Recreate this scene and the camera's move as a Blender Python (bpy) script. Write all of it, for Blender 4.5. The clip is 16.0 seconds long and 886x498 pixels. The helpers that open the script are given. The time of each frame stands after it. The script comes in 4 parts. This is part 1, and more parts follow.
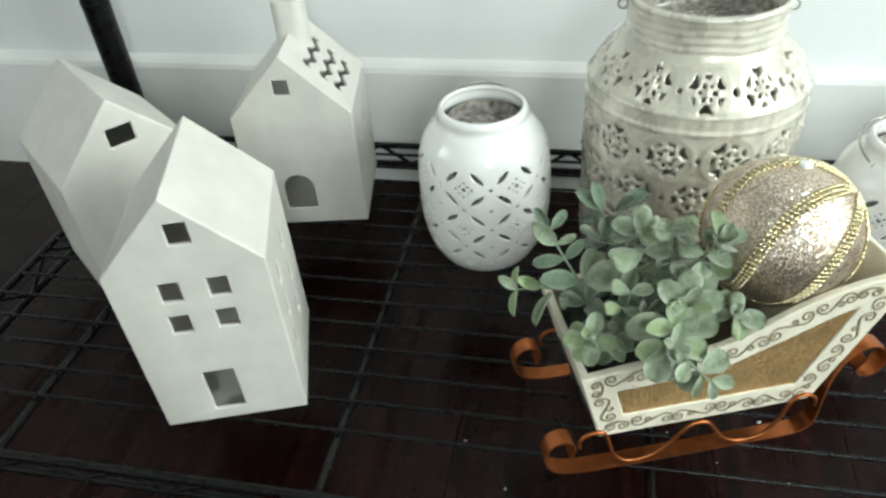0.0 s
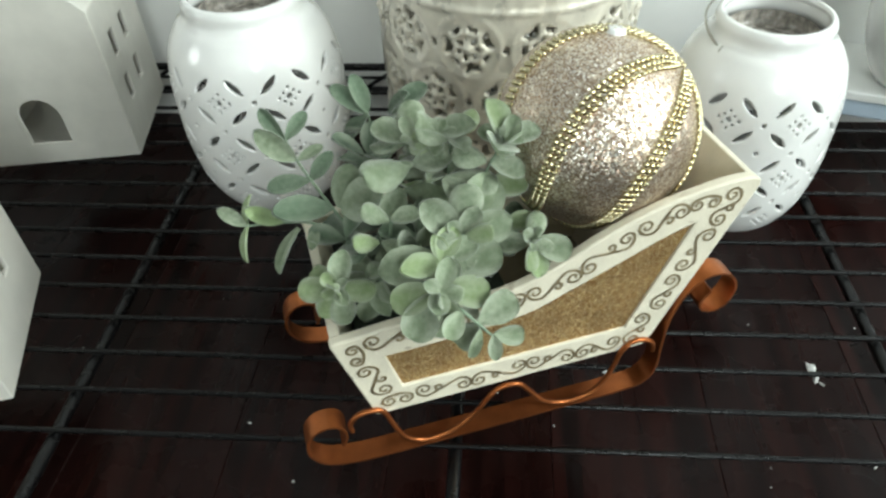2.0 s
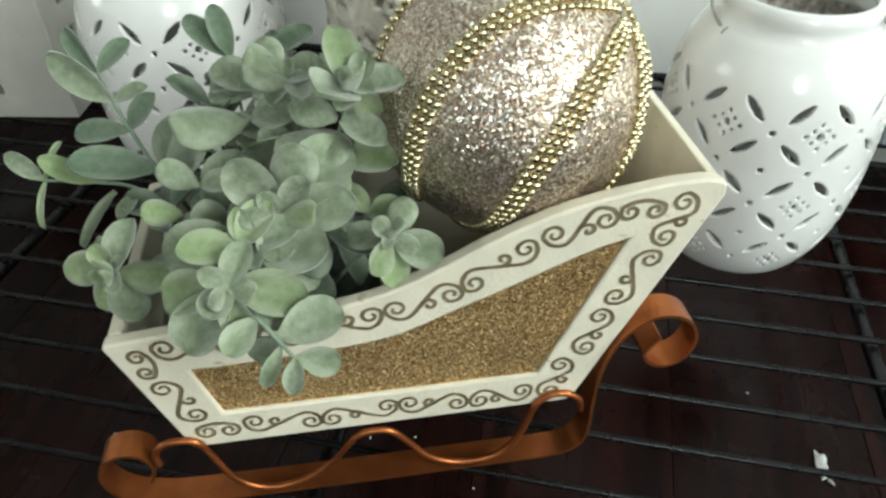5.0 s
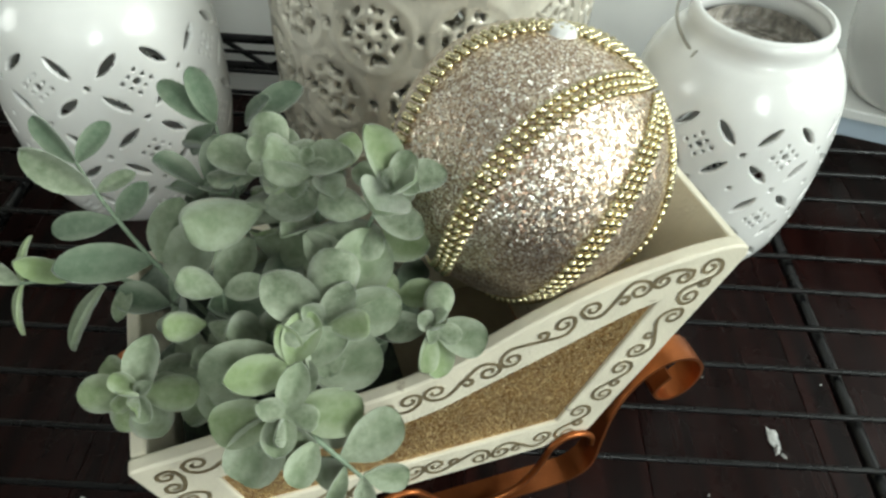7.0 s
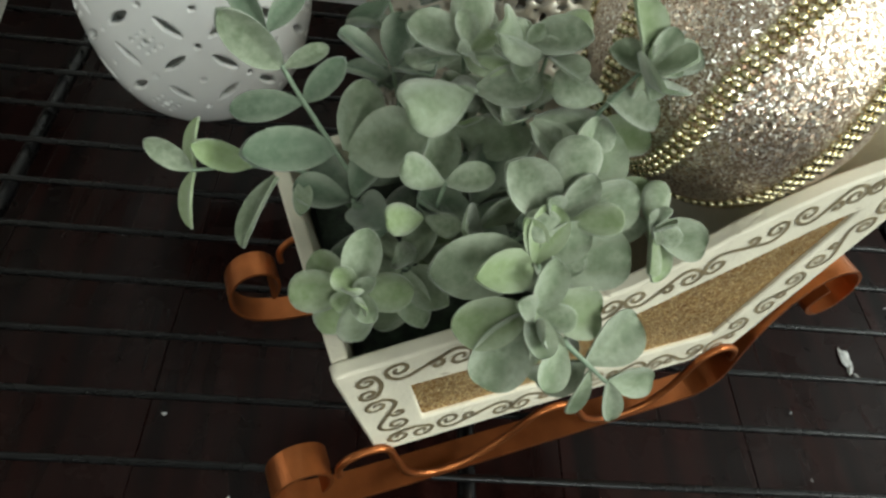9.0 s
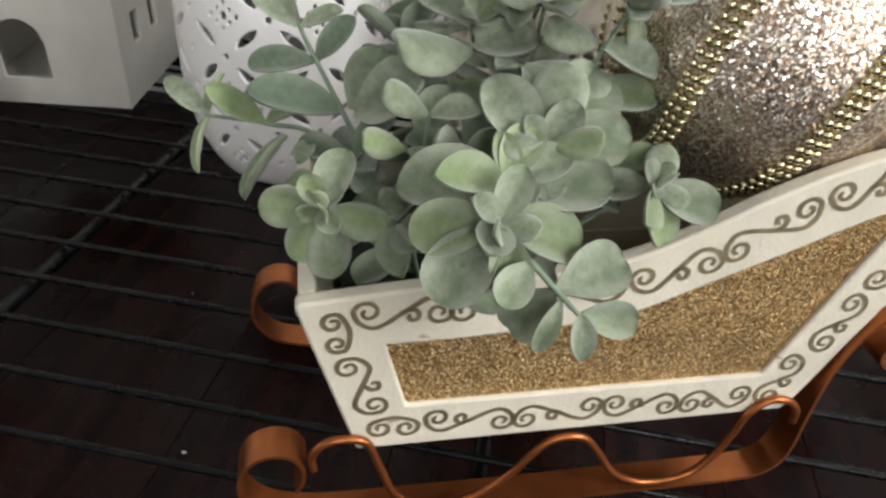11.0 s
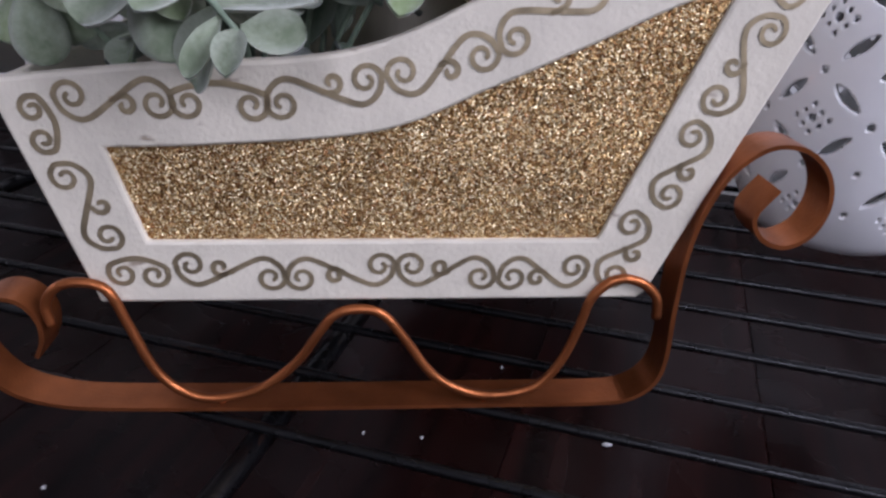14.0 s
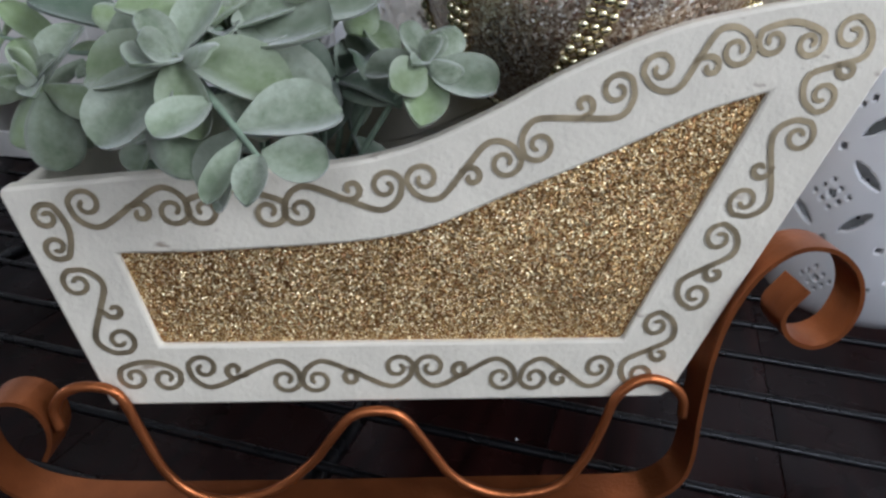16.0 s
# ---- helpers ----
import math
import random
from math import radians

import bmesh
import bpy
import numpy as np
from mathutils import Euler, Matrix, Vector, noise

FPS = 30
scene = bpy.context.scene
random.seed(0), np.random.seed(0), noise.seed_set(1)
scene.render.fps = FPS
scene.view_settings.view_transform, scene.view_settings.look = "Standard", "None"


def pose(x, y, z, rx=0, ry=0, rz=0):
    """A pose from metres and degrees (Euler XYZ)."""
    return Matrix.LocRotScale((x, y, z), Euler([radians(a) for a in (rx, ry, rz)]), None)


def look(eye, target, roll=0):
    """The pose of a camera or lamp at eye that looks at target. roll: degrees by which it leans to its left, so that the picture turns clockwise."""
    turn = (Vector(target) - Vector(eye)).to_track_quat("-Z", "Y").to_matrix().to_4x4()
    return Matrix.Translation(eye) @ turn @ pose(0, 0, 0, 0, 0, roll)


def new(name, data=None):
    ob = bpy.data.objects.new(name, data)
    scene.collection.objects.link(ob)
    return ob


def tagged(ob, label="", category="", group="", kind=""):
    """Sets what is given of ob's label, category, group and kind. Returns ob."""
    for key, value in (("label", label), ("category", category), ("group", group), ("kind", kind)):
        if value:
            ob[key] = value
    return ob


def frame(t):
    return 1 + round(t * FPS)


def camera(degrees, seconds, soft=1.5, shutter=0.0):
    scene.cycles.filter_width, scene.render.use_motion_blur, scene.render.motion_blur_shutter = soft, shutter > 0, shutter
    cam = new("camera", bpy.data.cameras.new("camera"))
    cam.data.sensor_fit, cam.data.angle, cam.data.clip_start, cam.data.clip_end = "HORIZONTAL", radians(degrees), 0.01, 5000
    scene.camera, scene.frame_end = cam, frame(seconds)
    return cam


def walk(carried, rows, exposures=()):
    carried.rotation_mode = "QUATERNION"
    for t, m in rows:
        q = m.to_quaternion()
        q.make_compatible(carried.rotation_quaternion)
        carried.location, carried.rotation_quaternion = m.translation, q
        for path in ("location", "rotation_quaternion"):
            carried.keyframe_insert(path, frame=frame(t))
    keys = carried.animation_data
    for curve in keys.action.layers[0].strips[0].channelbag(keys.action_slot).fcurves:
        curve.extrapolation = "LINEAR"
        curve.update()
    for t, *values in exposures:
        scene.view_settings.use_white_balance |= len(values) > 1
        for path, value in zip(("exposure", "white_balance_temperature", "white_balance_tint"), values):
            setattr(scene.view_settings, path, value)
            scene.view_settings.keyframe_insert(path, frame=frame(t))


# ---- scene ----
cam = camera(64.10, 16.0, soft=2.6)
PATH = [
    (0, (0.0513, -0.0174, 0.3433), (-0.3287, 1.4978, -0.9056), -4.72),
    (0.5, (0.0681, -0.0073, 0.3321), (-0.2634, 1.5046, -0.9345), -4.41),
    (1, (0.0901, 0.0138, 0.315), (-0.1922, 1.5169, -0.9739), -4.33),
    (1.5, (0.1091, 0.0382, 0.2914), (-0.1023, 1.5272, -1.027), -3.52),
    (2, (0.1134, 0.061, 0.2676), (-0.0357, 1.5172, -1.0952), -2.46),
    (2.5, (0.1171, 0.0818, 0.2479), (0.0104, 1.5013, -1.157), -1.61),
    (3, (0.1231, 0.0987, 0.2296), (0.0423, 1.4867, -1.208), 0.51),
    (3.5, (0.1329, 0.1062, 0.2226), (0.0428, 1.5511, -1.1573), 2.23),
    (4, (0.1452, 0.1075, 0.2175), (0.0046, 1.588, -1.1197), 2.69),
    (4.5, (0.1605, 0.1097, 0.2132), (-0.0702, 1.5991, -1.1015), 1.39),
    (5, (0.1696, 0.1142, 0.213), (-0.1633, 1.5971, -1.0871), -0.61),
    (5.2, (0.172, 0.1183, 0.2162), (-0.1889, 1.599, -1.079), -1.64),
    (7.3, (0.1143, 0.139, 0.237), (0.195, 1.5138, -1.2133), 6.03),
    (7.5, (0.106, 0.14, 0.2358), (0.223, 1.4945, -1.2311), 7.25),
    (8, (0.0849, 0.1433, 0.2323), (0.2658, 1.4457, -1.2747), 9.15),
    (8.5, (0.068, 0.1436, 0.225), (0.2672, 1.4031, -1.3158), 10.72),
    (8.7, (0.0638, 0.1423, 0.2211), (0.2617, 1.3962, -1.3244), 11.14),
    (10.8, (0.094, 0.1116, 0.1766), (-0.1084, 1.6962, -1.0268), 4.57),
    (11, (0.1021, 0.1089, 0.1721), (-0.1379, 1.7227, -0.9847), 4.43),
    (11.5, (0.1206, 0.1072, 0.1617), (-0.1996, 1.7784, -0.8893), 4.07),
    (12, (0.1394, 0.1073, 0.1498), (-0.269, 1.8245, -0.7907), 3.17),
    (12.5, (0.1481, 0.1084, 0.1347), (-0.3197, 1.8617, -0.7063), 3.97),
    (13, (0.1629, 0.1097, 0.1197), (-0.3378, 1.8589, -0.7109), 1.43),
    (13.5, (0.1716, 0.1123, 0.1143), (-0.3353, 1.8488, -0.7386), 0.96),
    (14, (0.1746, 0.1157, 0.1076), (-0.3409, 1.8337, -0.7772), 1.61),
    (14.5, (0.1739, 0.1175, 0.1052), (-0.3723, 1.8403, -0.7512), 2.43),
    (15, (0.1702, 0.1192, 0.1081), (-0.4279, 1.8485, -0.6992), 4.30),
    (15.5, (0.1686, 0.1221, 0.1137), (-0.4321, 1.8576, -0.6784), 2.61),
    (16, (0.1686, 0.1235, 0.1191), (-0.372, 1.8723, -0.6867), 1.29),
]
walk(cam, [(t, look(eye, target, roll)) for t, eye, target, roll in PATH],
     exposures=[(0, 0.08, 6650, -1), (3, 0.02, 6750, 0), (5, -0.16, 6800, 0), (8.5, -0.2, 7000, 0), (11, -0.14, 7000, 15), (12, -0.34, 6700, 26), (13, -0.46, 6450, 36), (14, -0.60, 5950, 31), (15, -0.58, 5920, 28), (15.5, -0.57, 5900, 24), (16, -0.56, 5900, 18)])

# ---- world and light ----
FLOOR_Z, WALL_Y = -0.055, 0.580
world = bpy.data.worlds.new("sky")
scene.world = world
world.use_nodes = True
sky = world.node_tree.nodes.new("ShaderNodeTexSky")
sky.sky_type, sky.sun_disc, sky.sun_elevation, sky.sun_rotation = "NISHITA", False, radians(35), radians(100)
background = world.node_tree.nodes["Background"]
background.inputs["Strength"].default_value = 0.12
world.node_tree.links.new(sky.outputs["Color"], background.inputs["Color"])


def area(name, eye, target, size_x, size_y, power, colour):
    data = bpy.data.lights.new(name, "AREA")
    data.shape, data.size, data.size_y, data.energy, data.color = "RECTANGLE", size_x, size_y, power, colour
    ob = new(name, data)
    ob.matrix_world = look(eye, target)
    return ob


# daylight through unseen windows, placed by how the objects are lit
# narrow and set back, so the south opening's left jamb clips it
area("window_light", (0.66, -1.55, 1.05), (0.30, 0.45, 0.05), 0.34, 0.75, 14.0, (0.90, 0.95, 1.0))
area("window_light", (1.28, -0.10, 0.75), (0.30, 0.42, 0.02), 0.70, 0.60, 24.0, (0.88, 0.945, 1.0))
area("window_light", (-2.62, -0.42, 1.00), (-0.20, 0.35, 0.05), 0.70, 0.80, 12.0, (0.97, 0.98, 1.0))


# ---- materials ----
def links(nt, a, b):
    nt.links.new(a, b)


def material(name, colour, rough=0.5, metal=0.0, vary=0.06, scale=60.0, grain=0.15, grain_scale=900.0, stain=None, random_obj=0.0, coat=0.0, spec=0.5, island=0.0):
    """A painted or glazed surface: two scales of tone, fine relief, wear."""
    m = bpy.data.materials.new(name)
    m.use_nodes = True
    nt = m.node_tree
    b = nt.nodes["Principled BSDF"]
    co = nt.nodes.new("ShaderNodeTexCoord")
    n1 = nt.nodes.new("ShaderNodeTexNoise")
    n1.inputs["Scale"].default_value, n1.inputs["Detail"].default_value = scale, 5.0
    n2 = nt.nodes.new("ShaderNodeTexNoise")
    n2.inputs["Scale"].default_value, n2.inputs["Detail"].default_value = grain_scale, 3.0
    for n in (n1, n2):
        links(nt, co.outputs["Object"], n.inputs["Vector"])
    ramp = nt.nodes.new("ShaderNodeValToRGB")
    dark = tuple(c * (1 - vary * 2.2) for c in colour)
    light = tuple(min(1.0, c * (1 + vary)) for c in colour)
    ramp.color_ramp.elements[0].position, ramp.color_ramp.elements[1].position = 0.3, 0.7
    ramp.color_ramp.elements[0].color = (*(stain or dark), 1)
    ramp.color_ramp.elements[1].color = (*light, 1)
    links(nt, n1.outputs["Fac"], ramp.inputs["Fac"])
    out = ramp.outputs["Color"]
    if random_obj or island:
        info = nt.nodes.new("ShaderNodeObjectInfo" if random_obj else "ShaderNodeNewGeometry")
        hsv = nt.nodes.new("ShaderNodeHueSaturation")
        rng = nt.nodes.new("ShaderNodeMapRange")
        amount = random_obj or island
        rng.inputs["To Min"].default_value, rng.inputs["To Max"].default_value = 1 - amount, 1 + amount
        links(nt, info.outputs["Random" if random_obj else "Random Per Island"], rng.inputs["Value"])
        links(nt, rng.outputs["Result"], hsv.inputs["Value"])
        links(nt, out, hsv.inputs["Color"])
        out = hsv.outputs["Color"]
    links(nt, out, b.inputs["Base Color"])
    rr = nt.nodes.new("ShaderNodeMapRange")
    rr.inputs["To Min"].default_value, rr.inputs["To Max"].default_value = max(0.02, rough - 0.07), min(1, rough + 0.09)
    links(nt, n1.outputs["Fac"], rr.inputs["Value"])
    links(nt, rr.outputs["Result"], b.inputs["Roughness"])
    b.inputs["Metallic"].default_value = metal
    b.inputs["Coat Weight"].default_value = coat
    b.inputs["Coat Roughness"].default_value = 0.08
    b.inputs["Specular IOR Level"].default_value = spec
    bump = nt.nodes.new("ShaderNodeBump")
    bump.inputs["Strength"].default_value, bump.inputs["Distance"].default_value = grain, 0.0006
    links(nt, n2.outputs["Fac"], bump.inputs["Height"])
    links(nt, bump.outputs["Normal"], b.inputs["Normal"])
    return m


def glitter(name, colours, size, rough=0.28, tilt=0.75):
    """Flakes set at random angles: each cell has its own tone and its own slope."""
    m = bpy.data.materials.new(name)
    m.use_nodes = True
    nt = m.node_tree
    b = nt.nodes["Principled BSDF"]
    co = nt.nodes.new("ShaderNodeTexCoord")
    vor = nt.nodes.new("ShaderNodeTexVoronoi")
    vor.inputs["Scale"].default_value = 1.0 / size
    links(nt, co.outputs["Object"], vor.inputs["Vector"])
    sep = nt.nodes.new("ShaderNodeSeparateColor")
    links(nt, vor.outputs["Color"], sep.inputs["Color"])
    ramp = nt.nodes.new("ShaderNodeValToRGB")
    ramp.color_ramp.interpolation = "CONSTANT"
    while len(ramp.color_ramp.elements) < len(colours):
        ramp.color_ramp.elements.new(0.5)
    for i, c in enumerate(colours):
        ramp.color_ramp.elements[i].position = i / len(colours)
        ramp.color_ramp.elements[i].color = (*c, 1)
    links(nt, sep.outputs["Red"], ramp.inputs["Fac"])
    big = nt.nodes.new("ShaderNodeTexNoise")
    big.inputs["Scale"].default_value, big.inputs["Detail"].default_value = 55.0, 4.0
    links(nt, co.outputs["Object"], big.inputs["Vector"])
    hsv = nt.nodes.new("ShaderNodeHueSaturation")
    rng = nt.nodes.new("ShaderNodeMapRange")
    rng.inputs["To Min"].default_value, rng.inputs["To Max"].default_value = 0.55, 1.35
    links(nt, big.outputs["Fac"], rng.inputs["Value"])
    links(nt, rng.outputs["Result"], hsv.inputs["Value"])
    links(nt, ramp.outputs["Color"], hsv.inputs["Color"])
    links(nt, hsv.outputs["Color"], b.inputs["Base Color"])
    geo = nt.nodes.new("ShaderNodeNewGeometry")
    sub = nt.nodes.new("ShaderNodeVectorMath")
    sub.operation = "SUBTRACT"
    sub.inputs[1].default_value = (0.5, 0.5, 0.5)
    links(nt, vor.outputs["Color"], sub.inputs[0])
    mul = nt.nodes.new("ShaderNodeVectorMath")
    mul.operation = "SCALE"
    mul.inputs["Scale"].default_value = tilt * 2
    links(nt, sub.outputs["Vector"], mul.inputs[0])
    add = nt.nodes.new("ShaderNodeVectorMath")
    links(nt, geo.outputs["Normal"], add.inputs[0])
    links(nt, mul.outputs["Vector"], add.inputs[1])
    nor = nt.nodes.new("ShaderNodeVectorMath")
    nor.operation = "NORMALIZE"
    links(nt, add.outputs["Vector"], nor.inputs[0])
    links(nt, nor.outputs["Vector"], b.inputs["Normal"])
    b.inputs["Metallic"].default_value, b.inputs["Roughness"].default_value = 0.9, rough
    return m


M_WALL = material("white_wall_paint", (0.80, 0.81, 0.80), 0.6, vary=0.02, scale=9, grain=0.12, grain_scale=500)
M_TRIM = material("white_trim_paint", (0.80, 0.80, 0.77), 0.4, vary=0.03, scale=14, grain=0.08, grain_scale=300)
M_CEIL = material("ceiling_paint", (0.8, 0.8, 0.8), 0.8, vary=0.02, scale=5)
M_BISQUE = material("matt_white_ceramic", (0.67, 0.648, 0.585), 0.50, vary=0.035, scale=55, grain=0.14, grain_scale=700)
M_GLAZE = material("glossy_white_glaze", (0.86, 0.855, 0.83), 0.22, vary=0.025, scale=40, grain=0.06, grain_scale=500, coat=0.5)
M_PEARL = material("champagne_pearl_glaze", (0.70, 0.655, 0.55), 0.27, metal=0.18, vary=0.12, scale=70, grain=0.25, grain_scale=420, coat=0.6)
M_BLACK = material("black_epoxy_wire", (0.0032, 0.0032, 0.0036), 0.27, vary=0.15, scale=90, grain=0.12, grain_scale=900, spec=0.33)
M_COPPER = material("copper_paint", (0.42, 0.130, 0.040), 0.31, metal=0.82, vary=0.12, scale=120, grain=0.22, grain_scale=1400)
M_CREAM = material("cream_painted_wood", (0.74, 0.685, 0.545), 0.55, vary=0.05, scale=75, grain=0.3, grain_scale=800)


def scuffed(m, tone, amount):
    """Sparse small scuffs through the paint."""
    nt = m.node_tree
    b = nt.nodes["Principled BSDF"]
    old = b.inputs["Base Color"].links[0].from_socket
    co = nt.nodes.new("ShaderNodeTexCoord")
    mp = nt.nodes.new("ShaderNodeMapping")
    mp.inputs["Scale"].default_value = (130, 130, 330)
    links(nt, co.outputs["Object"], mp.inputs["Vector"])
    n = nt.nodes.new("ShaderNodeTexNoise")
    n.inputs["Scale"].default_value, n.inputs["Detail"].default_value = 1.0, 4.0
    links(nt, mp.outputs["Vector"], n.inputs["Vector"])
    r = nt.nodes.new("ShaderNodeMapRange")
    r.inputs["From Min"].default_value, r.inputs["From Max"].default_value, r.inputs["To Max"].default_value = 0.66, 0.74, amount
    links(nt, n.outputs["Fac"], r.inputs["Value"])
    mix = nt.nodes.new("ShaderNodeMix")
    mix.data_type = "RGBA"
    links(nt, r.outputs["Result"], mix.inputs["Factor"])
    links(nt, old, mix.inputs["A"])
    mix.inputs["B"].default_value = (*tone, 1)
    links(nt, mix.outputs["Result"], b.inputs["Base Color"])


scuffed(M_CREAM, (0.30, 0.22, 0.14), 0.75)
M_INSIDE = material("bare_fibreboard", (0.34, 0.29, 0.20), 0.7, vary=0.12, scale=80, grain=0.3, grain_scale=600)
M_SCROLL = material("bronze_stencil_paint", (0.56, 0.455, 0.280), 0.48, metal=0.85, vary=0.15, scale=160, grain=0.15)
M_GOLD = material("gold_bead_metal", (0.74, 0.655, 0.42), 0.15, metal=1.0, vary=0.08, scale=200, grain=0.05)
M_GLITTER = glitter("gold_glitter", [(0.30, 0.135, 0.048), (0.42, 0.225, 0.075), (0.50, 0.300, 0.108), (0.72, 0.500, 0.220), (0.28, 0.128, 0.050), (0.98, 0.83, 0.50)], 0.00024, 0.47, 0.64)
M_SPARKLE = glitter("champagne_glitter", [(0.46, 0.33, 0.23), (0.62, 0.49, 0.36), (0.70, 0.57, 0.44), (0.82, 0.72, 0.58), (0.36, 0.23, 0.16), (0.98, 0.93, 0.85)], 0.00046, 0.32, 0.36)


def leaf_material(name, colour, frost):
    """A soft plastic leaf: its own green, a pale frosting in patches and flecks, darker towards nothing but its own veins."""
    m = material(name, colour, 0.6, vary=0.14, scale=160, grain=0.3, grain_scale=800, random_obj=0.24)
    nt = m.node_tree
    b = nt.nodes["Principled BSDF"]
    old = b.inputs["Base Color"].links[0].from_socket
    co = nt.nodes.new("ShaderNodeTexCoord")
    n = nt.nodes.new("ShaderNodeTexNoise")
    n.inputs["Scale"].default_value, n.inputs["Detail"].default_value, n.inputs["Roughness"].default_value = 2.2, 8.0, 0.72
    info = nt.nodes.new("ShaderNodeObjectInfo")
    add = nt.nodes.new("ShaderNodeVectorMath")
    links(nt, co.outputs["Object"], add.inputs[0])
    links(nt, info.outputs["Location"], add.inputs[1])
    links(nt, add.outputs["Vector"], n.inputs["Vector"])
    r = nt.nodes.new("ShaderNodeMapRange")
    r.inputs["From Min"].default_value, r.inputs["From Max"].default_value = 0.42, 0.72
    r.inputs["To Max"].default_value = frost * 0.75
    links(nt, n.outputs["Fac"], r.inputs["Value"])
    axes = nt.nodes.new("ShaderNodeSeparateXYZ")
    links(nt, co.outputs["Object"], axes.inputs[0])
    side = nt.nodes.new("ShaderNodeMath")
    side.operation = "ABSOLUTE"
    links(nt, axes.outputs["X"], side.inputs[0])
    rim = nt.nodes.new("ShaderNodeMapRange")
    rim.inputs["From Min"].default_value, rim.inputs["From Max"].default_value, rim.inputs["To Max"].default_value = 0.10, 0.36, 0.38
    links(nt, side.outputs[0], rim.inputs["Value"])
    both = nt.nodes.new("ShaderNodeMath")
    both.use_clamp = True
    links(nt, r.outputs["Result"], both.inputs[0])
    links(nt, rim.outputs["Result"], both.inputs[1])
    mix = nt.nodes.new("ShaderNodeMix")
    mix.data_type = "RGBA"
    links(nt, both.outputs[0], mix.inputs["Factor"])
    links(nt, old, mix.inputs["A"])
    mix.inputs["B"].default_value = (0.56, 0.605, 0.475, 1)
    links(nt, mix.outputs["Result"], b.inputs["Base Color"])
    b.inputs["Subsurface Weight"].default_value = 0.0
    b.inputs["Sheen Weight"].default_value = 0.55
    b.inputs["Sheen Roughness"].default_value = 0.4
    return m


M_LEAF = leaf_material("frosted_sage_leaf", (0.165, 0.215, 0.122), 0.66)
M_LEAF_GREEN = leaf_material("fresh_green_leaf", (0.205, 0.280, 0.118), 0.46)
# darker leaf copy: deep green back tips, plus shade coloured into inner sprigs
M_LEAF_DARK = leaf_material("deep_green_shaded_leaf", (0.085, 0.135, 0.078), 0.30)
M_STEM = material("green_plastic_stem", (0.22, 0.29, 0.20), 0.6, vary=0.15, scale=200)
M_FOAM = material("dark_green_foam", (0.035, 0.05, 0.035), 0.9, vary=0.3, scale=300, grain=0.8, grain_scale=900)
M_WIRE = material("steel_wire", (0.45, 0.43, 0.38), 0.3, metal=1.0, vary=0.1, scale=200)
M_FILL = material("grey_wax_fill", (0.34, 0.31, 0.27), 0.25, vary=0.3, scale=240, grain=0.6, grain_scale=500, coat=0.4)
M_BLUE = material("blue_grey_paper", (0.42, 0.50, 0.58), 0.6, vary=0.05, scale=30)
M_LINT = material("white_lint", (0.62, 0.62, 0.60), 0.9, vary=0.2, scale=300)


def wood_floor():
    m = bpy.data.materials.new("dark_stained_hardwood")
    m.use_nodes = True
    nt = m.node_tree
    b = nt.nodes["Principled BSDF"]
    b.inputs["Specular IOR Level"].default_value = 0.15
    co = nt.nodes.new("ShaderNodeTexCoord")
    mp = nt.nodes.new("ShaderNodeMapping")
    mp.inputs["Scale"].default_value = (60, 3.5, 60)
    links(nt, co.outputs["Object"], mp.inputs["Vector"])
    info = nt.nodes.new("ShaderNodeObjectInfo")
    shift = nt.nodes.new("ShaderNodeVectorMath")
    links(nt, mp.outputs["Vector"], shift.inputs[0])
    links(nt, info.outputs["Random"], shift.inputs[1])
    n1 = nt.nodes.new("ShaderNodeTexNoise")
    n1.inputs["Scale"].default_value, n1.inputs["Detail"].default_value = 2.0, 6.0
    links(nt, shift.outputs["Vector"], n1.inputs["Vector"])
    ramp = nt.nodes.new("ShaderNodeValToRGB")
    ramp.color_ramp.elements[0].position, ramp.color_ramp.elements[1].position = 0.3, 0.75
    ramp.color_ramp.elements[0].color, ramp.color_ramp.elements[1].color = (0.0026, 0.0009, 0.0008, 1), (0.0175, 0.0048, 0.0038, 1)
    links(nt, n1.outputs["Fac"], ramp.inputs["Fac"])
    hsv = nt.nodes.new("ShaderNodeHueSaturation")
    rng = nt.nodes.new("ShaderNodeMapRange")
    rng.inputs["To Min"].default_value, rng.inputs["To Max"].default_value = 0.75, 1.3
    links(nt, info.outputs["Random"], rng.inputs["Value"])
    links(nt, rng.outputs["Result"], hsv.inputs["Value"])
    links(nt, ramp.outputs["Color"], hsv.inputs["Color"])
    links(nt, hsv.outputs["Color"], b.inputs["Base Color"])
    dust = nt.nodes.new("ShaderNodeTexNoise")
    dust.inputs["Scale"].default_value, dust.inputs["Detail"].default_value = 22.0, 6.0
    links(nt, co.outputs["Object"], dust.inputs["Vector"])
    rr = nt.nodes.new("ShaderNodeMapRange")
    rr.inputs["From Min"].default_value, rr.inputs["From Max"].default_value = 0.3, 0.7
    rr.inputs["To Min"].default_value, rr.inputs["To Max"].default_value = 0.16, 0.42
    links(nt, dust.outputs["Fac"], rr.inputs["Value"])
    links(nt, rr.outputs["Result"], b.inputs["Roughness"])
    bump = nt.nodes.new("ShaderNodeBump")
    bump.inputs["Strength"].default_value, bump.inputs["Distance"].default_value = 0.12, 0.001
    links(nt, n1.outputs["Fac"], bump.inputs["Height"])
    links(nt, bump.outputs["Normal"], b.inputs["Normal"])
    return m


M_FLOOR = wood_floor()


